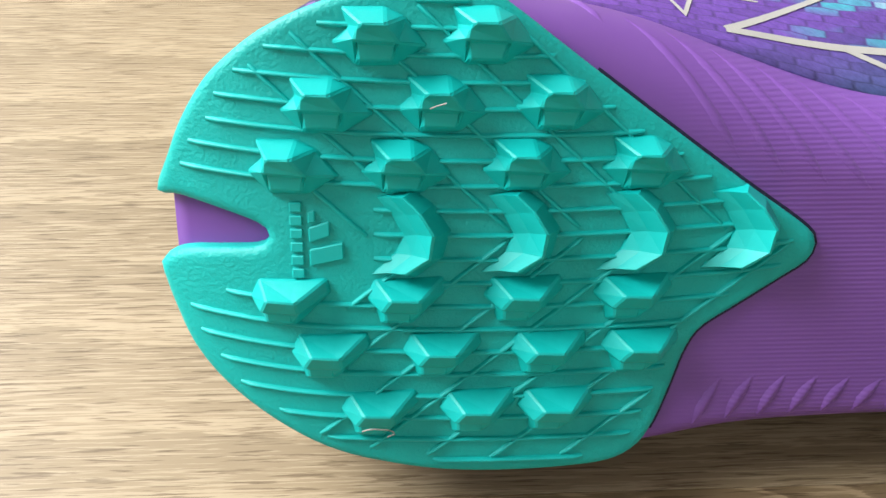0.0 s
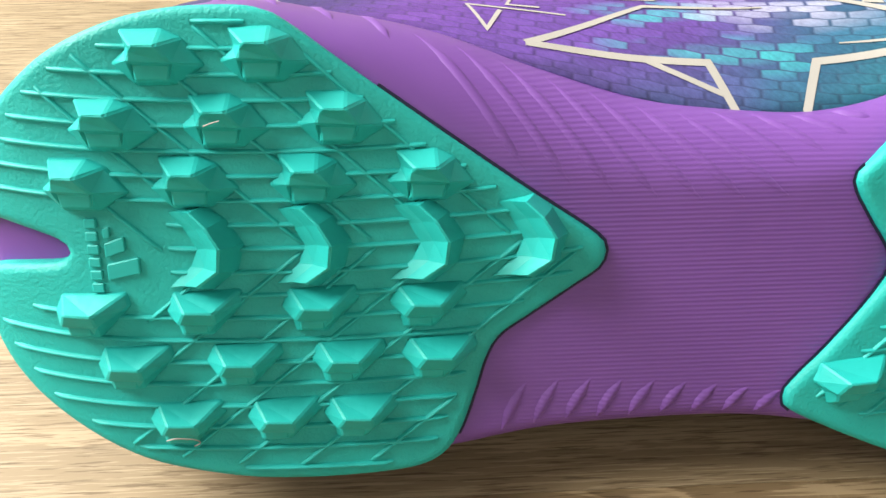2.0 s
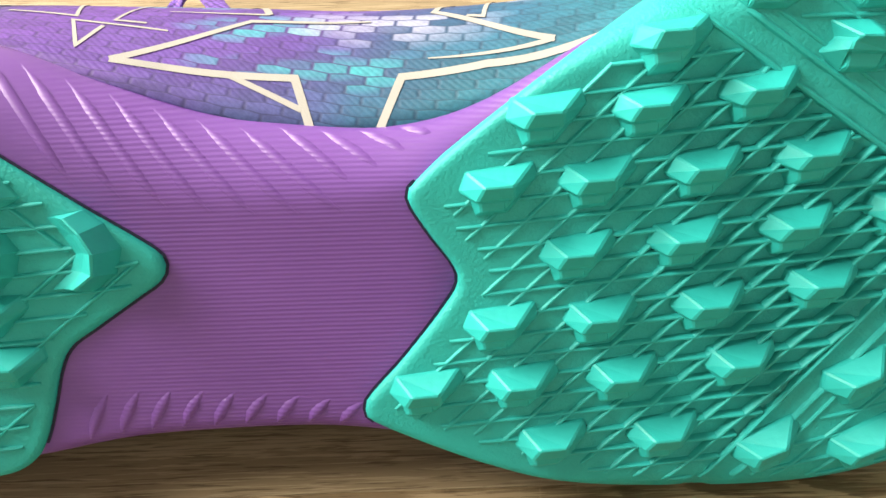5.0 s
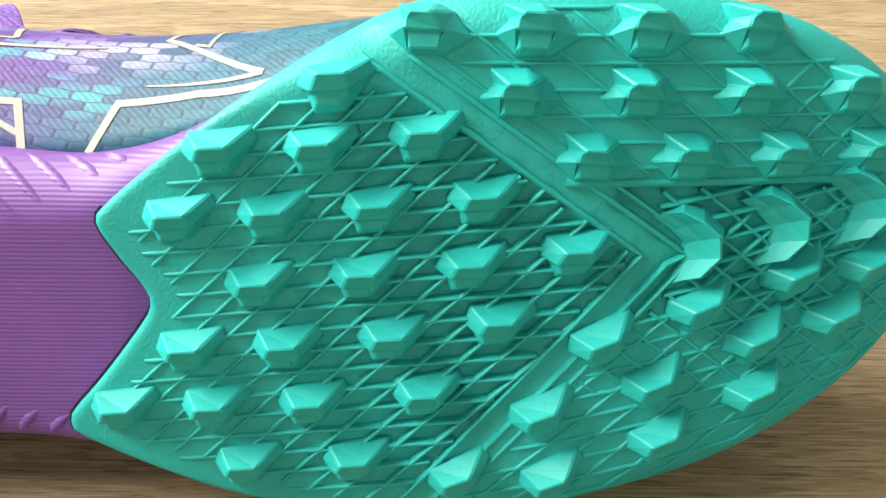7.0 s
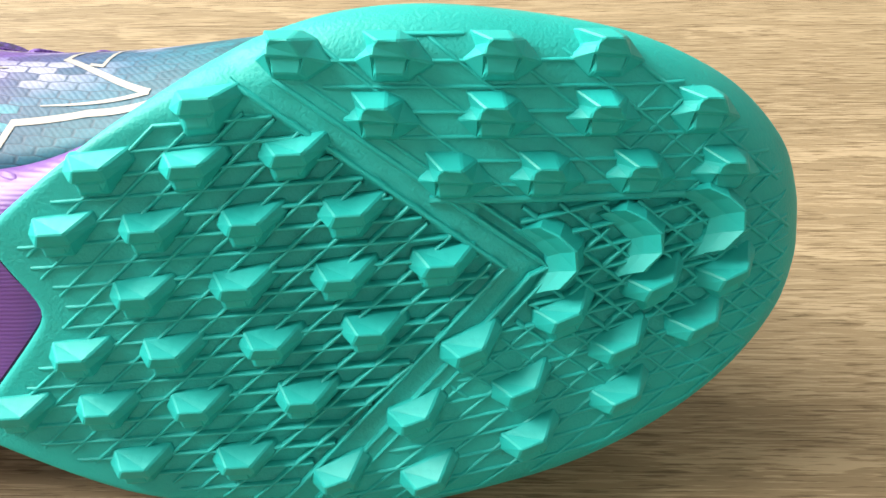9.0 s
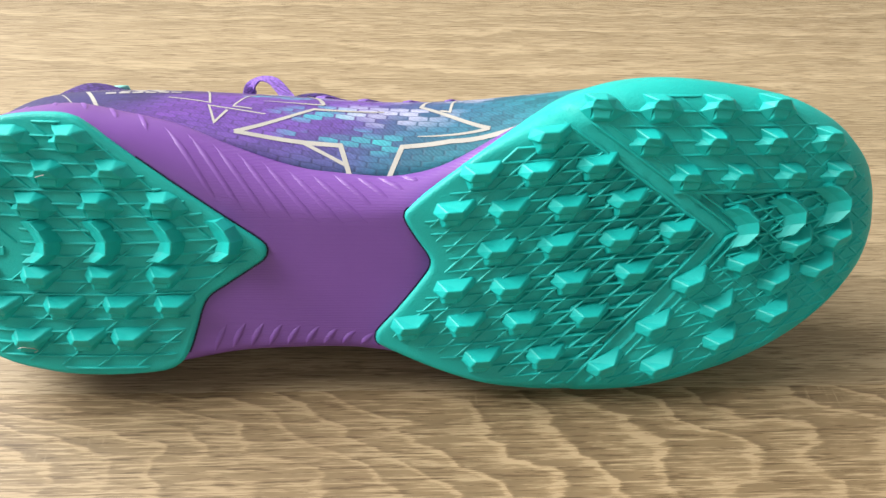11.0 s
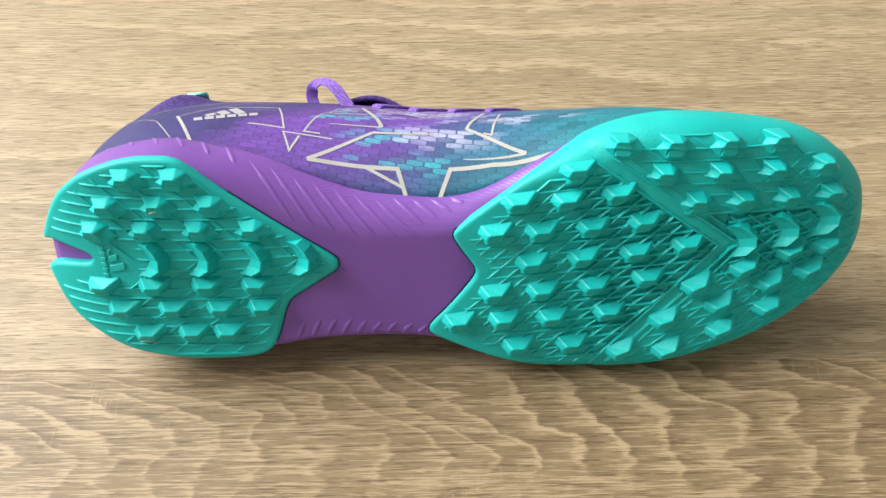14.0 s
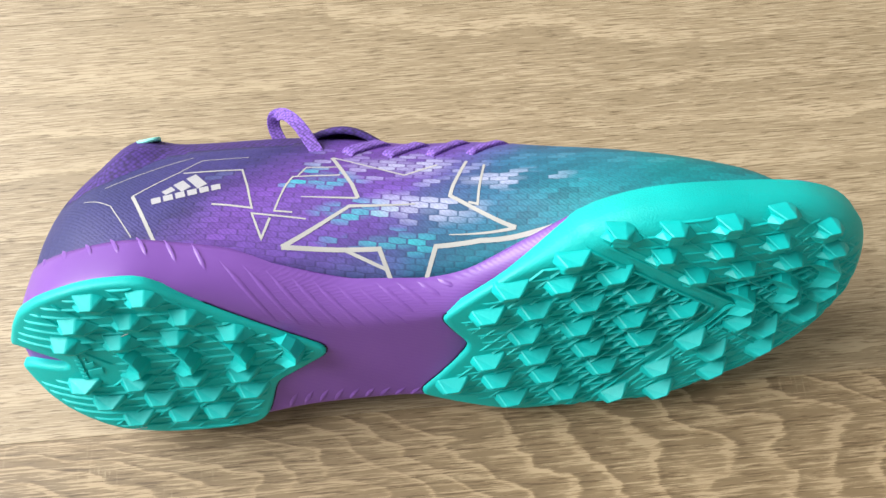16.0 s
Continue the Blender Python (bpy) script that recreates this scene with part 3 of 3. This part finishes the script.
bm = bmesh.new()
rear = lambda u, v: inside(u, v, fore_in) and v_side(u, v) < -0.0002 and v < 0.0335
rib_family(bm, fore_loop, rear, (0.20, 0.0), 4.5, 0.0040, (-16, 16))
rib_family(bm, fore_loop, rear, (0.20, 0.0), 43.0, 0.0045, (-24, 24))
upper_front = lambda u, v: inside(u, v, fore_in) and v_side(u, v) > 0.0075 and v > 0.0180
rib_family(bm, fore_loop, upper_front, (0.24, 0.02), 0.0, 0.0043, (-2, 10))
rib_family(bm, fore_loop, upper_front, (0.24, 0.02), -38.0, 0.0062, (-12, 14))
lower_front = lambda u, v: inside(u, v, fore_in) and v_side(u, v) > 0.0075 and v < 0.0165
rib_family(bm, fore_loop, lower_front, (0.24, 0.0), 12.0, 0.0040, (-18, 8))
rib_family(bm, fore_loop, lambda u, v: lower_front(u, v) and v < 0.006 + 0.3 * (u - 0.24), (0.24, 0.0), 42.0, 0.0048, (-24, 14))
rib_family(bm, fore_loop, lambda u, v: lower_front(u, v) and v > -0.022, (0.25, 0.0), -38.0, 0.0044, (-8, 16))
rib_family(bm, fore_loop, lambda u, v: inside(u, v, fore_in) and u > 0.262 and v > 0.016, (0.27, 0.02), 44.0, 0.0046, (-10, 12))
part("tread_ribs", bm, PALE_GREEN, fore_pad, smooth=True)

# lips of the V band
for shift, half in ((0.0, 0.00045), (0.0046, 0.00045), (0.0072, 0.00035)):
    bm = bmesh.new()
    line = []
    for a, way in ((V_TOP, np.linspace(0, 1, 30)), (V_LOW, np.linspace(1, 0, 30)[1:])):
        dx, dy = V_APEX[0] - a[0], V_APEX[1] - a[1]
        tip = np.array(V_APEX) + np.array((shift * math.hypot(dx, dy) / abs(dy), 0))
        far = tip - np.array((dx, dy))
        line += [tuple(far + (tip - far) * w) for w in way]
    rib_strip(bm, [p for p in line if inside(p[0], p[1], fore_in)], fore_loop, half, 0.0005)
    part("band_lip", bm, PALE_GREEN, fore_pad)
bm = bmesh.new()
rib_strip(bm, [(u, 0.0174) for u in np.arange(0.2275, 0.284, 0.002)], fore_loop, 0.0006, 0.0005)
part("band_lip", bm, PALE_GREEN, fore_pad)


# raised maker's mark as plain blocks
def block(u0, u1, v0, v1, lean=0.0):
    bm = bmesh.new()
    low = [bm.verts.new((u / 1000, v / 1000, sole_level(u / 1000, 0) - 0.0006)) for u, v in ((u0, v0), (u1, v0 + lean), (u1, v1 + lean), (u0, v1))]
    top = [bm.verts.new((v.co.x, v.co.y, sole_level(v.co.x, 0) + 0.0006)) for v in low]
    bm.faces.new(top)
    for i in range(4):
        bm.faces.new((low[i], low[(i + 1) % 4], top[(i + 1) % 4], top[i]))
    bmesh.ops.recalc_face_normals(bm, faces=bm.faces[:])
    bmesh.ops.bevel(bm, geom=[e for e in bm.edges if not e.is_boundary], offset=0.00018, segments=1, affect="EDGES")
    part("raised_block", bm, PALE_GREEN, heel_pad)


for i in range(6):
    block(21.4, 23.4, 8.0 - 2.15 * i - 1.6, 8.0 - 2.15 * i)
for u1, v0, v1 in ((25.4, 4.6, 6.4), (27.6, 1.5, 3.9), (29.6, -2.3, 0.4)):
    block(24.3, u1, v0, v1, 1.1 if u1 > 26 else 0.3)


# ---- violet midsole ----
def curve_of(rows):
    """Columns of rows over their first column, as smooth functions."""
    fine = np.array(smoothed(rows, 8, closed=False))
    order = np.argsort(fine[:, 0])
    fine = fine[order]
    return lambda u: [float(np.interp(u, fine[:, 0], fine[:, i])) for i in range(1, fine.shape[1])]


# u, medial end of the flat, medial edge v and n, lateral edge v (millimetres)
MID = curve_of([(1.5, 10, 12, -24, -6), (5, 18, 20, -22, -13), (12, 27, 29.5, -21, -22), (25, 35, 37.3, -20, -32), (45, 39, 41.0, -19.5, -38), (62, 32, 38.5, -19, -38.5), (78, 21, 35, -18, -37),
                (95, 13.5, 29, -16, -34), (112, 9.5, 23.5, -14.5, -33), (130, 8.5, 20.7, -13, -33), (145, 10, 20.3, -12.4, -35), (160, 15, 24, -12.6, -38), (178, 24, 33.5, -14, -43), (200, 38, 45, -15, -46.5),
                (225, 42, 48, -16, -46), (250, 40, 46.5, -16, -39), (272, 31, 41, -17, -27), (286, 18, 30, -19, -12), (292, 12, 18, -21, -2)])


def midsole():
    bm = bmesh.new()
    rows = []
    for u in np.concatenate((np.arange(1.5, 290, 2.5), [292])):
        vf, ve, ne, vl = MID(u)
        low = -1.6 - 3.4 * step(148, 168, u) - 2.0 * (1 - step(40, 80, u))
        sec = []
        for s in np.linspace(0, 1, 7):                       # lateral wall
            sec.append((vl - 2.0 * (1 - s), -16 * (1 - s) + (low - 3.5) * s))
        for s in np.linspace(0.15, 1, 5):                    # lateral corner
            a = s * math.pi / 2
            sec.append((vl + 3.5 * (1 - math.cos(a)), low - 3.5 * (1 - math.sin(a))))
        for s in np.linspace(0.06, 1, 14):                   # flat
            sec.append((vl + 3.5 + (vf - vl - 3.5) * s, low))
        for s in np.linspace(0.08, 1, 13):                   # medial flank
            a = s * math.pi / 2
            sec.append((vf + (ve - vf) * math.sin(a) ** 1.0, low + (ne - low) * (1 - math.cos(a)) ** 0.85))
        sec.append((ve - 3.5, ne - 0.8))
        rise = sole_level(u / 1000, 0) * 1000
        rows.append([bm.verts.new((u / 1000, above_floor(v / 1000, (n + rise) / 1000), (n + rise) / 1000)) for v, n in sec])
    for a, b in zip(rows, rows[1:]):
        for i in range(len(a) - 1):
            bm.faces.new((a[i], b[i], b[i + 1], a[i + 1]))
    bm.faces.new(rows[0])
    bm.faces.new(rows[-1])
    return part("midsole", bm, FOAM, shoe, "violet foam midsole with slanting ribs", True)


mid = midsole()

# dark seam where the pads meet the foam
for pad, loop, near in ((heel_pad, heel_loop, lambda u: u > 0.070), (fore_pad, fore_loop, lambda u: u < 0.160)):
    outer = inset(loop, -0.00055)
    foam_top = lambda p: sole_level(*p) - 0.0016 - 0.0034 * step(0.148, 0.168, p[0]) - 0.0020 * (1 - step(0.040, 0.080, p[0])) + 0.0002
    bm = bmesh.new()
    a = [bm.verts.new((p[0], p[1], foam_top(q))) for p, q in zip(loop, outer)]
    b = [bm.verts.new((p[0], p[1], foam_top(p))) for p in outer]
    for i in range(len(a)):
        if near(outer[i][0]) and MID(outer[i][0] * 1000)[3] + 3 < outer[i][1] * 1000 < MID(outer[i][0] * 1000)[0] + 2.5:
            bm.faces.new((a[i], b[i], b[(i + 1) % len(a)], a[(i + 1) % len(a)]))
    bmesh.ops.delete(bm, geom=[v for v in bm.verts if not v.link_faces], context="VERTS")
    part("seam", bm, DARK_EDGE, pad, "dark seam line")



def flank(u, s):
    """A point of the medial flank: u in millimetres, s from the flat (0) to its edge (1)."""
    vf, ve, ne, vl = MID(u)
    a = s * math.pi / 2
    return np.array((u, vf + (ve - vf) * math.sin(a), -1.6 - 3.4 * step(148, 168, u) - 2.0 * (1 - step(40, 80, u)) + sole_level(u / 1000, 0) * 1000 + (ne + 1.6) * (1 - math.cos(a)) ** 0.85)) / 1000


def tube(bm, pts, half, rise, normal):
    rows = []
    for i, p in enumerate(pts):
        d = pts[min(i + 1, len(pts) - 1)] - pts[max(i - 1, 0)]
        nn = normal(i)
        side = np.cross(nn, d)
        side /= np.linalg.norm(side) + 1e-12
        w = min(1, 0.15 + 0.28 * min(i, len(pts) - 1 - i))
        rows.append([bm.verts.new(p + side * half * a * w + nn * (h * w - 0.0002)) for a, h in ((-1, 0), (-0.5, rise), (0.5, rise), (1, 0))])
    for r, q in zip(rows, rows[1:]):
        for j in range(3):
            bm.faces.new((r[j], q[j], q[j + 1], r[j + 1]))


def flank_ribs():
    for i in range(18):
        u0 = 23.0 + 7.2 * i if i > 6 else 14 + 8.6 * i
        hi, lo, lean = (0.97, 0.80 - 0.05 * i, 12) if i < 7 else (0.80, -0.12, 23) if i < 14 else (0.86, 0.14 * (i - 13), 21)
        pts = [flank(u0 + (hi - s) * lean, s) for s in np.linspace(hi, lo, 11)]
        bm = bmesh.new()
        tube(bm, pts, 0.0011, 0.00042, lambda k: np.array((0, 0.6, 0.8)))
        part("rib", bm, FOAM, mid, smooth=True)
    for i in range(9):
        u0 = 88.0 + 5.6 * i
        v0 = MID(u0)[3]
        pts = [np.array((u0 + 5.0 * s ** 1.3, v0 + 1.0 + (11.0 - 0.75 * i) * s, -1.6 - 3.5 * (1 - math.sqrt(1 - max(0, 1 - (1.0 + (11.0 - 0.75 * i) * s) / 3.5) ** 2)))) / 1000 for s in np.linspace(0, 1, 9)]
        bm = bmesh.new()
        tube(bm, pts, 0.0011, 0.00060, lambda k: np.array((0, -0.3, 0.95)))
        part("rib", bm, FOAM, mid, smooth=True)


flank_ribs()

# ---- upper ----
# u, base v and n, widest v and n, top v and n (millimetres)
UP = curve_of([(1, 8, -22, 6, -32, 4, -44), (4, 14, -20, 16, -34, 9, -52), (9, 23, -20, 26, -36, 14, -60), (17, 30, -20, 34, -38, 18, -69), (29, 36, -18, 40, -40, 20, -79), (45, 38, -17, 42, -40, 20, -86), (70, 36, -17, 42, -42, 18, -87),
               (95, 29, -14, 41, -42, 17, -88), (118, 22, -12, 40, -40, 15, -86), (140, 19, -11, 39, -38, 12, -82), (165, 24, -11, 40, -34, 11, -80), (190, 36, -13, 43, -30, 10, -71),
               (215, 44, -15, 46, -26, 9, -61), (240, 45, -16, 45, -24, 8, -51), (262, 39, -17, 39, -24, 8, -42), (280, 27, -18, 27, -23, 7, -33), (290, 15, -20, 15, -24, 7, -27)])


def upper_point(u, s):
    """u in millimetres; s 0..1 up the medial side to the top, 1..2 down the lateral side."""
    vb, nb, vx, nx, vd, nd = UP(u)
    vl, m = -(vx - 4), s if s <= 1 else 2 - s
    if m < 0.22:
        k = m / 0.22
        v = vb + (vx - vb) * math.sin(k * math.pi / 2)
        n = nb + (nx - nb) * k
        if s > 1:
            v = (vl + 4) + (vl - (vl + 4)) * math.sin(k * math.pi / 2)
    else:
        a = (m - 0.22) / 0.78 * math.pi / 2
        side = vx if s <= 1 else vl
        v = vd + (side - vd) * max(0.0, math.cos(a)) ** 0.72
        n = nx + (nd - nx) * math.sin(a) ** 1.0
    return np.array((u / 1000, above_floor(v / 1000, n / 1000, 0.0012), n / 1000))


COLLAR = ((9, 1.0), (15, 0.45), (21, 0.37), (31, 0.36), (43, 0.43), (56, 0.51), (70, 0.54), (96, 0.53), (108, 0.62), (118, 1.0))


def collar(u):
    """How far up the sides the upper reaches: 1 where it is closed."""
    return float(np.interp(u, [c[0] for c in COLLAR], [c[1] for c in COLLAR]))


def upper():
    bm = bmesh.new()
    uvl = bm.loops.layers.uv.new("print")
    us = np.concatenate((np.arange(1, 288, 2.4), [290]))
    ss = np.linspace(0, 2, 73)
    grid, flat = [], []
    for u in us:
        p = [upper_point(u, s) for s in ss]
        run = np.concatenate(([0], np.cumsum([np.linalg.norm(b - a) for a, b in zip(p, p[1:])])))
        grid.append([bm.verts.new(q) for q in p])
        zero = float(np.interp(0.22, ss, run))
        flat.append([(u / 1000, r - zero + 0.025) for r in run])
    for i in range(len(us) - 1):
        for j in range(len(ss) - 1):
            mid_s = (ss[j] + ss[j + 1]) / 2
            if collar((us[i] + us[i + 1]) / 2) < min(mid_s, 2 - mid_s):
                continue
            f = bm.faces.new((grid[i][j], grid[i + 1][j], grid[i + 1][j + 1], grid[i][j + 1]))
            for l, (a, b) in zip(f.loops, ((i, j), (i + 1, j), (i + 1, j + 1), (i, j + 1))):
                l[uvl].uv = flat[a][b]
    bmesh.ops.delete(bm, geom=[v for v in bm.verts if not v.link_faces], context="VERTS")
    ob = part("upper", bm, KNIT, shoe, "violet, navy and teal printed synthetic upper", True)
    ob.data.materials.append(LINING)
    solid = ob.modifiers.new("thickness", "SOLIDIFY")
    solid.thickness, solid.offset, solid.material_offset = 0.0022, -1, 1
    return ob


up = upper()


def outward(u, s):
    a, b = upper_point(u + 1.0, s) - upper_point(u - 1.0, s), upper_point(u, s + 0.01) - upper_point(u, s - 0.01)
    n = np.cross(a, b)
    return n / (np.linalg.norm(n) + 1e-12)


def lining():
    bm = bmesh.new()
    rows = []
    for u in np.arange(9, 114, 2.5):
        e = max(0.2, collar(u) - 0.06)
        rows.append([[bm.verts.new(upper_point(u, s if side == 0 else 2 - s) - outward(u, s if side == 0 else 2 - s) * (0.0010 + 0.003 * max(0, s - 0.7) - 0.0042 * math.exp(-((u - 39) / 9) ** 2) * step(collar(u) - 0.01, collar(u) + 0.10, s))) for s in np.linspace(e, 0.86, 12)] for side in (0, 1)])
    for a, b in zip(rows, rows[1:]):
        for side in (0, 1):
            for i in range(11):
                bm.faces.new((a[side][i], b[side][i], b[side][i + 1], a[side][i + 1]))
    ob = part("collar_lining", bm, LINING, shoe, "dark violet ribbed collar lining", True)
    solid = ob.modifiers.new("thickness", "SOLIDIFY")
    solid.thickness, solid.offset = 0.0018, 0
    # tongue, standing out of the throat
    bm = bmesh.new()
    rows = []
    for u in np.linspace(99, 132, 14):
        lift = 0.0060 * math.sin(math.pi * min(1, max(0, (u - 97) / 37))) ** 1.2
        rows.append([bm.verts.new(upper_point(u, s) + outward(u, s) * (lift - 0.0012)) for s in np.linspace(0.62, 1.45, 24)])
    for a, b in zip(rows, rows[1:]):
        for i in range(23):
            bm.faces.new((a[i], b[i], b[i + 1], a[i + 1]))
    ob = part("tongue", bm, LINING, shoe, "dark violet mesh tongue", True)
    solid = ob.modifiers.new("thickness", "SOLIDIFY")
    solid.thickness, solid.offset = 0.002, -1
    # pull tag at the heel
    bm = bmesh.new()
    p = [upper_point(u, 0.62) + outward(u, 0.62) * 0.0040 for u in (40, 44, 47)]
    rows = [[bm.verts.new(q + np.array((0.0, -0.0035 * k, -0.0042 * math.sin(k * 1.6)))) for k in (0, 0.3, 0.6, 1.0)] for q in p]
    for a, b in zip(rows, rows[1:]):
        for i in range(3):
            bm.faces.new((a[i], b[i], b[i + 1], a[i + 1]))
    ob = part("pull_tag", bm, TAG, shoe, "small mint heel pull tag", True)
    solid = ob.modifiers.new("thickness", "SOLIDIFY")
    solid.thickness, solid.offset = 0.0012, 0


lining()


def print_line(points, width, mat=LINE, name="print_line", lift=0.00014):
    """A printed stripe on the upper through points (u in millimetres, s); widths at both ends, millimetres."""
    rows, bm = [], bmesh.new()
    chain = []
    for (u0, s0), (u1, s1) in zip(points, points[1:]):
        chain += [(u0 + (u1 - u0) * t, s0 + (s1 - s0) * t) for t in np.linspace(0, 1, 10)[:-1]]
    chain.append(points[-1])
    p = [upper_point(*c) + outward(*c) * lift for c in chain]
    for i, c in enumerate(chain):
        a, b = p[max(i - 1, 0)], p[min(i + 1, len(p) - 1)]
        if 0 < i < len(p) - 1:
            d0, d1 = (p[i] - a) / np.linalg.norm(p[i] - a), (b - p[i]) / np.linalg.norm(b - p[i])
        else:
            d0 = d1 = (b - a) / np.linalg.norm(b - a)
        d = d0 + d1
        d /= np.linalg.norm(d) + 1e-9
        side = np.cross(outward(*c), d)
        w = (width[0] + (width[1] - width[0]) * i / (len(p) - 1)) / 2000
        w = w / max(0.45, float(np.dot(d, d0)))
        rows.append((bm.verts.new(p[i] - side * w), bm.verts.new(p[i] + side * w)))
    for r, q in zip(rows, rows[1:]):
        bm.faces.new((r[0], q[0], q[1], r[1]))
    return part(name, bm, mat, up)


PRINT = [
    ([(44.0, 0.225), (53.5, 0.03)], (1.2, 1.2)), ([(44.0, 0.225), (58.0, 0.335), (65.5, 0.415), (82.0, 0.415)], (0.5, 0.3)),
    ([(60.0, 0.33), (80.5, 0.32), (85.0, 0.136), (71.5, 0.15)], (0.7, 0.7)), ([(91.0, 0.11), (88.0, 0.053), (85.0, 0.12), (103.0, 0.113)], (0.9, 0.5)),
    ([(98.5, 0.128), (92.5, 0.130), (98.5, 0.264), (115.0, 0.279)], (0.6, 0.7)), ([(100.0, 0.264), (103.0, 0.325), (114.0, 0.332)], (0.6, 0.6)),
    ([(112.0, 0.40), (121.0, 0.174)], (1.4, 1.4)), ([(121.0, 0.174), (101.5, 0.174)], (0.8, 0.3)),
    ([(140.5, 0.159), (118.0, 0.151), (94.5, 0.040)], (0.5, 1.7)), ([(94.5, 0.040), (127.0, 0.060), (130.0, 0.005)], (1.7, 1.5)), ([(115.0, 0.053), (128.5, 0.023)], (1.2, 1.2)),
    ([(142.3, 0.005), (146.2, 0.062), (161.5, 0.060), (190.0, 0.024)], (1.5, 1.8)), ([(160.0, 0.385), (152.5, 0.181), (173.5, 0.068)], (1.1, 1.5)), ([(173.5, 0.068), (151.0, 0.083)], (1.2, 0.3)),
    ([(26.0, 0.26), (37.0, 0.19), (46.0, 0.05)], (0.35, 0.35)), ([(33.0, 0.31), (46.0, 0.37), (62.0, 0.45)], (0.35, 0.35)),
    ([(158.5, 0.159), (161.5, 0.151), (166.0, 0.355)], (0.8, 0.9)), ([(112.5, 0.40), (137.5, 0.287), (149.5, 0.363)], (0.6, 0.8)),
]
for line, width in PRINT:
    print_line(line, width)
# maker's mark as plain bars
for a, b, w in (*(((51.0 + 3.95 * i, 0.184 + 0.0065 * i), (54.1 + 3.95 * i, 0.189 + 0.0065 * i), 2.9) for i in range(6)), ((57.0, 0.216), (55.4, 0.238), 3.8), ((62.2, 0.224), (58.9, 0.270), 3.8), ((67.6, 0.232), (62.9, 0.302), 3.8)):
    print_line([a, b], (w, w), SILVER, "silver_bar")


def ribbon(points, facing, width, thick, name, label="", smooth=True):
    """A flat woven lace along points (metres)."""
    p = np.array(smoothed(points, 6, closed=False))
    bm = bmesh.new()
    rows = []
    for i in range(len(p)):
        d = p[min(i + 1, len(p) - 1)] - p[max(i - 1, 0)]
        d /= np.linalg.norm(d)
        across = np.cross(d, facing[min(i // 6, len(facing) - 1)])
        across /= np.linalg.norm(across)
        over = np.cross(across, d)
        rows.append([bm.verts.new(p[i] + across * width * math.copysign(abs(math.cos(a)) ** 0.3, math.cos(a)) / 2 + over * thick * math.copysign(abs(math.sin(a)) ** 0.6, math.sin(a)) / 2) for a in np.linspace(0, 2 * math.pi, 13)[:-1]])
    for a, b in zip(rows, rows[1:]):
        for i in range(12):
            bm.faces.new((a[i], b[i], b[(i + 1) % 12], a[(i + 1) % 12]))
    bm.faces.new(rows[0])
    bm.faces.new(rows[-1])
    return part(name, bm, LACE, shoe, label, smooth)


ribbon([np.array(q) / 1000 for q in ((107.5, 37.0, -61.0), (104.5, 39.5, -66.0), (99.6, 43.0, -74.0), (94.5, 43.2, -80.8), (89.8, 40.0, -84.5), (89.0, 35.5, -83.5), (91.3, 31.0, -79.5))], [(0.3, 0.69, 0.65)], 0.0050, 0.0009, "lace_loop", "free loop of flat violet lace", False)
for u0, s0, wide in ((117.0, 0.44, 0.0058), (131.5, 0.44, 0.0052), (147.0, 0.45, 0.0044), (161.5, 0.45, 0.0036)):
    way = [(u0 + 16 * k, s0 + 0.20 * k) for k in (0, 0.08, 0.2, 0.4, 0.6, 0.8, 1.0)]
    ribbon([upper_point(*w) + outward(*w) * (-0.0012 if i in (0, 6) else 0.0004) for i, w in enumerate(way)], [tuple(outward(*w)) for w in way], wide, 0.0018, "lace", "flat violet lace across the throat")

# ---- floorboards ----
BOARD_W, SEAM = 0.1915, -0.0144


def board(x, y, length, mat):
    """One board, cut to the room."""
    x0, x1, y0, y1, _ = ROOM
    a, b = max(x, x0) - x, min(x + length, x1) - x
    c, d = max(y, y0) - y, min(y + BOARD_W, y1) - y
    if b - a < 0.02 or d - c < 0.01:
        return
    g = 0.00003
    bm = bmesh.new()
    box(bm, a + g, b - g, c + g, d - g, -0.009, 0)
    bmesh.ops.bevel(bm, geom=[e for e in bm.edges if all(abs(v.co.z) < 1e-6 for v in e.verts)], offset=0.00012, segments=1, affect="EDGES")
    ob = part("board", bm, mat, floor)
    ob.location = (x, y, 0)


floor = bpy.data.objects["floor"]
for r in range(-9, 11):
    shift = {-1: 0.0, 0: 0.25, 1: 0.1}.get(r, (r * 0.437) % 1.2)
    for c in range(-2, 4):
        board(-0.80 + shift + 1.2 * c, SEAM + BOARD_W * r, 1.2, OAK_FIGURED if r % 3 == 2 else OAK)


# ---- loose fibres caught on the studs ----
def fibre(points, label):
    p = smoothed([np.array(q) / 1000 for q in points], 6, closed=False)
    bm = bmesh.new()
    rows = [[bm.verts.new(q + np.array((0, math.cos(a), math.sin(a))) * 0.00014) for a in (0, 2.1, 4.2)] for q in p]
    for a, b in zip(rows, rows[1:]):
        for i in range(3):
            bm.faces.new((a[i], b[i], b[(i + 1) % 3], a[(i + 1) % 3]))
    ob = part("lint_fibre", bm, LINE, None, label, True)
    ob.matrix_world = shoe.matrix_world.copy()
    tagged(ob, category="lint", group="fibres on the studs")


fibre([(31.8, -29.0, 4.9), (33.2, -28.6, 5.0), (34.8, -28.9, 4.6), (36.2, -29.4, 4.0), (37.0, -30.3, 3.4), (35.8, -31.0, 3.2)], "pale curled lint fibre caught on a heel stud")
fibre([(43.2, 22.9, 6.1), (44.3, 23.3, 6.1), (45.6, 23.6, 5.9)], "short pale lint fibre caught on a heel stud")
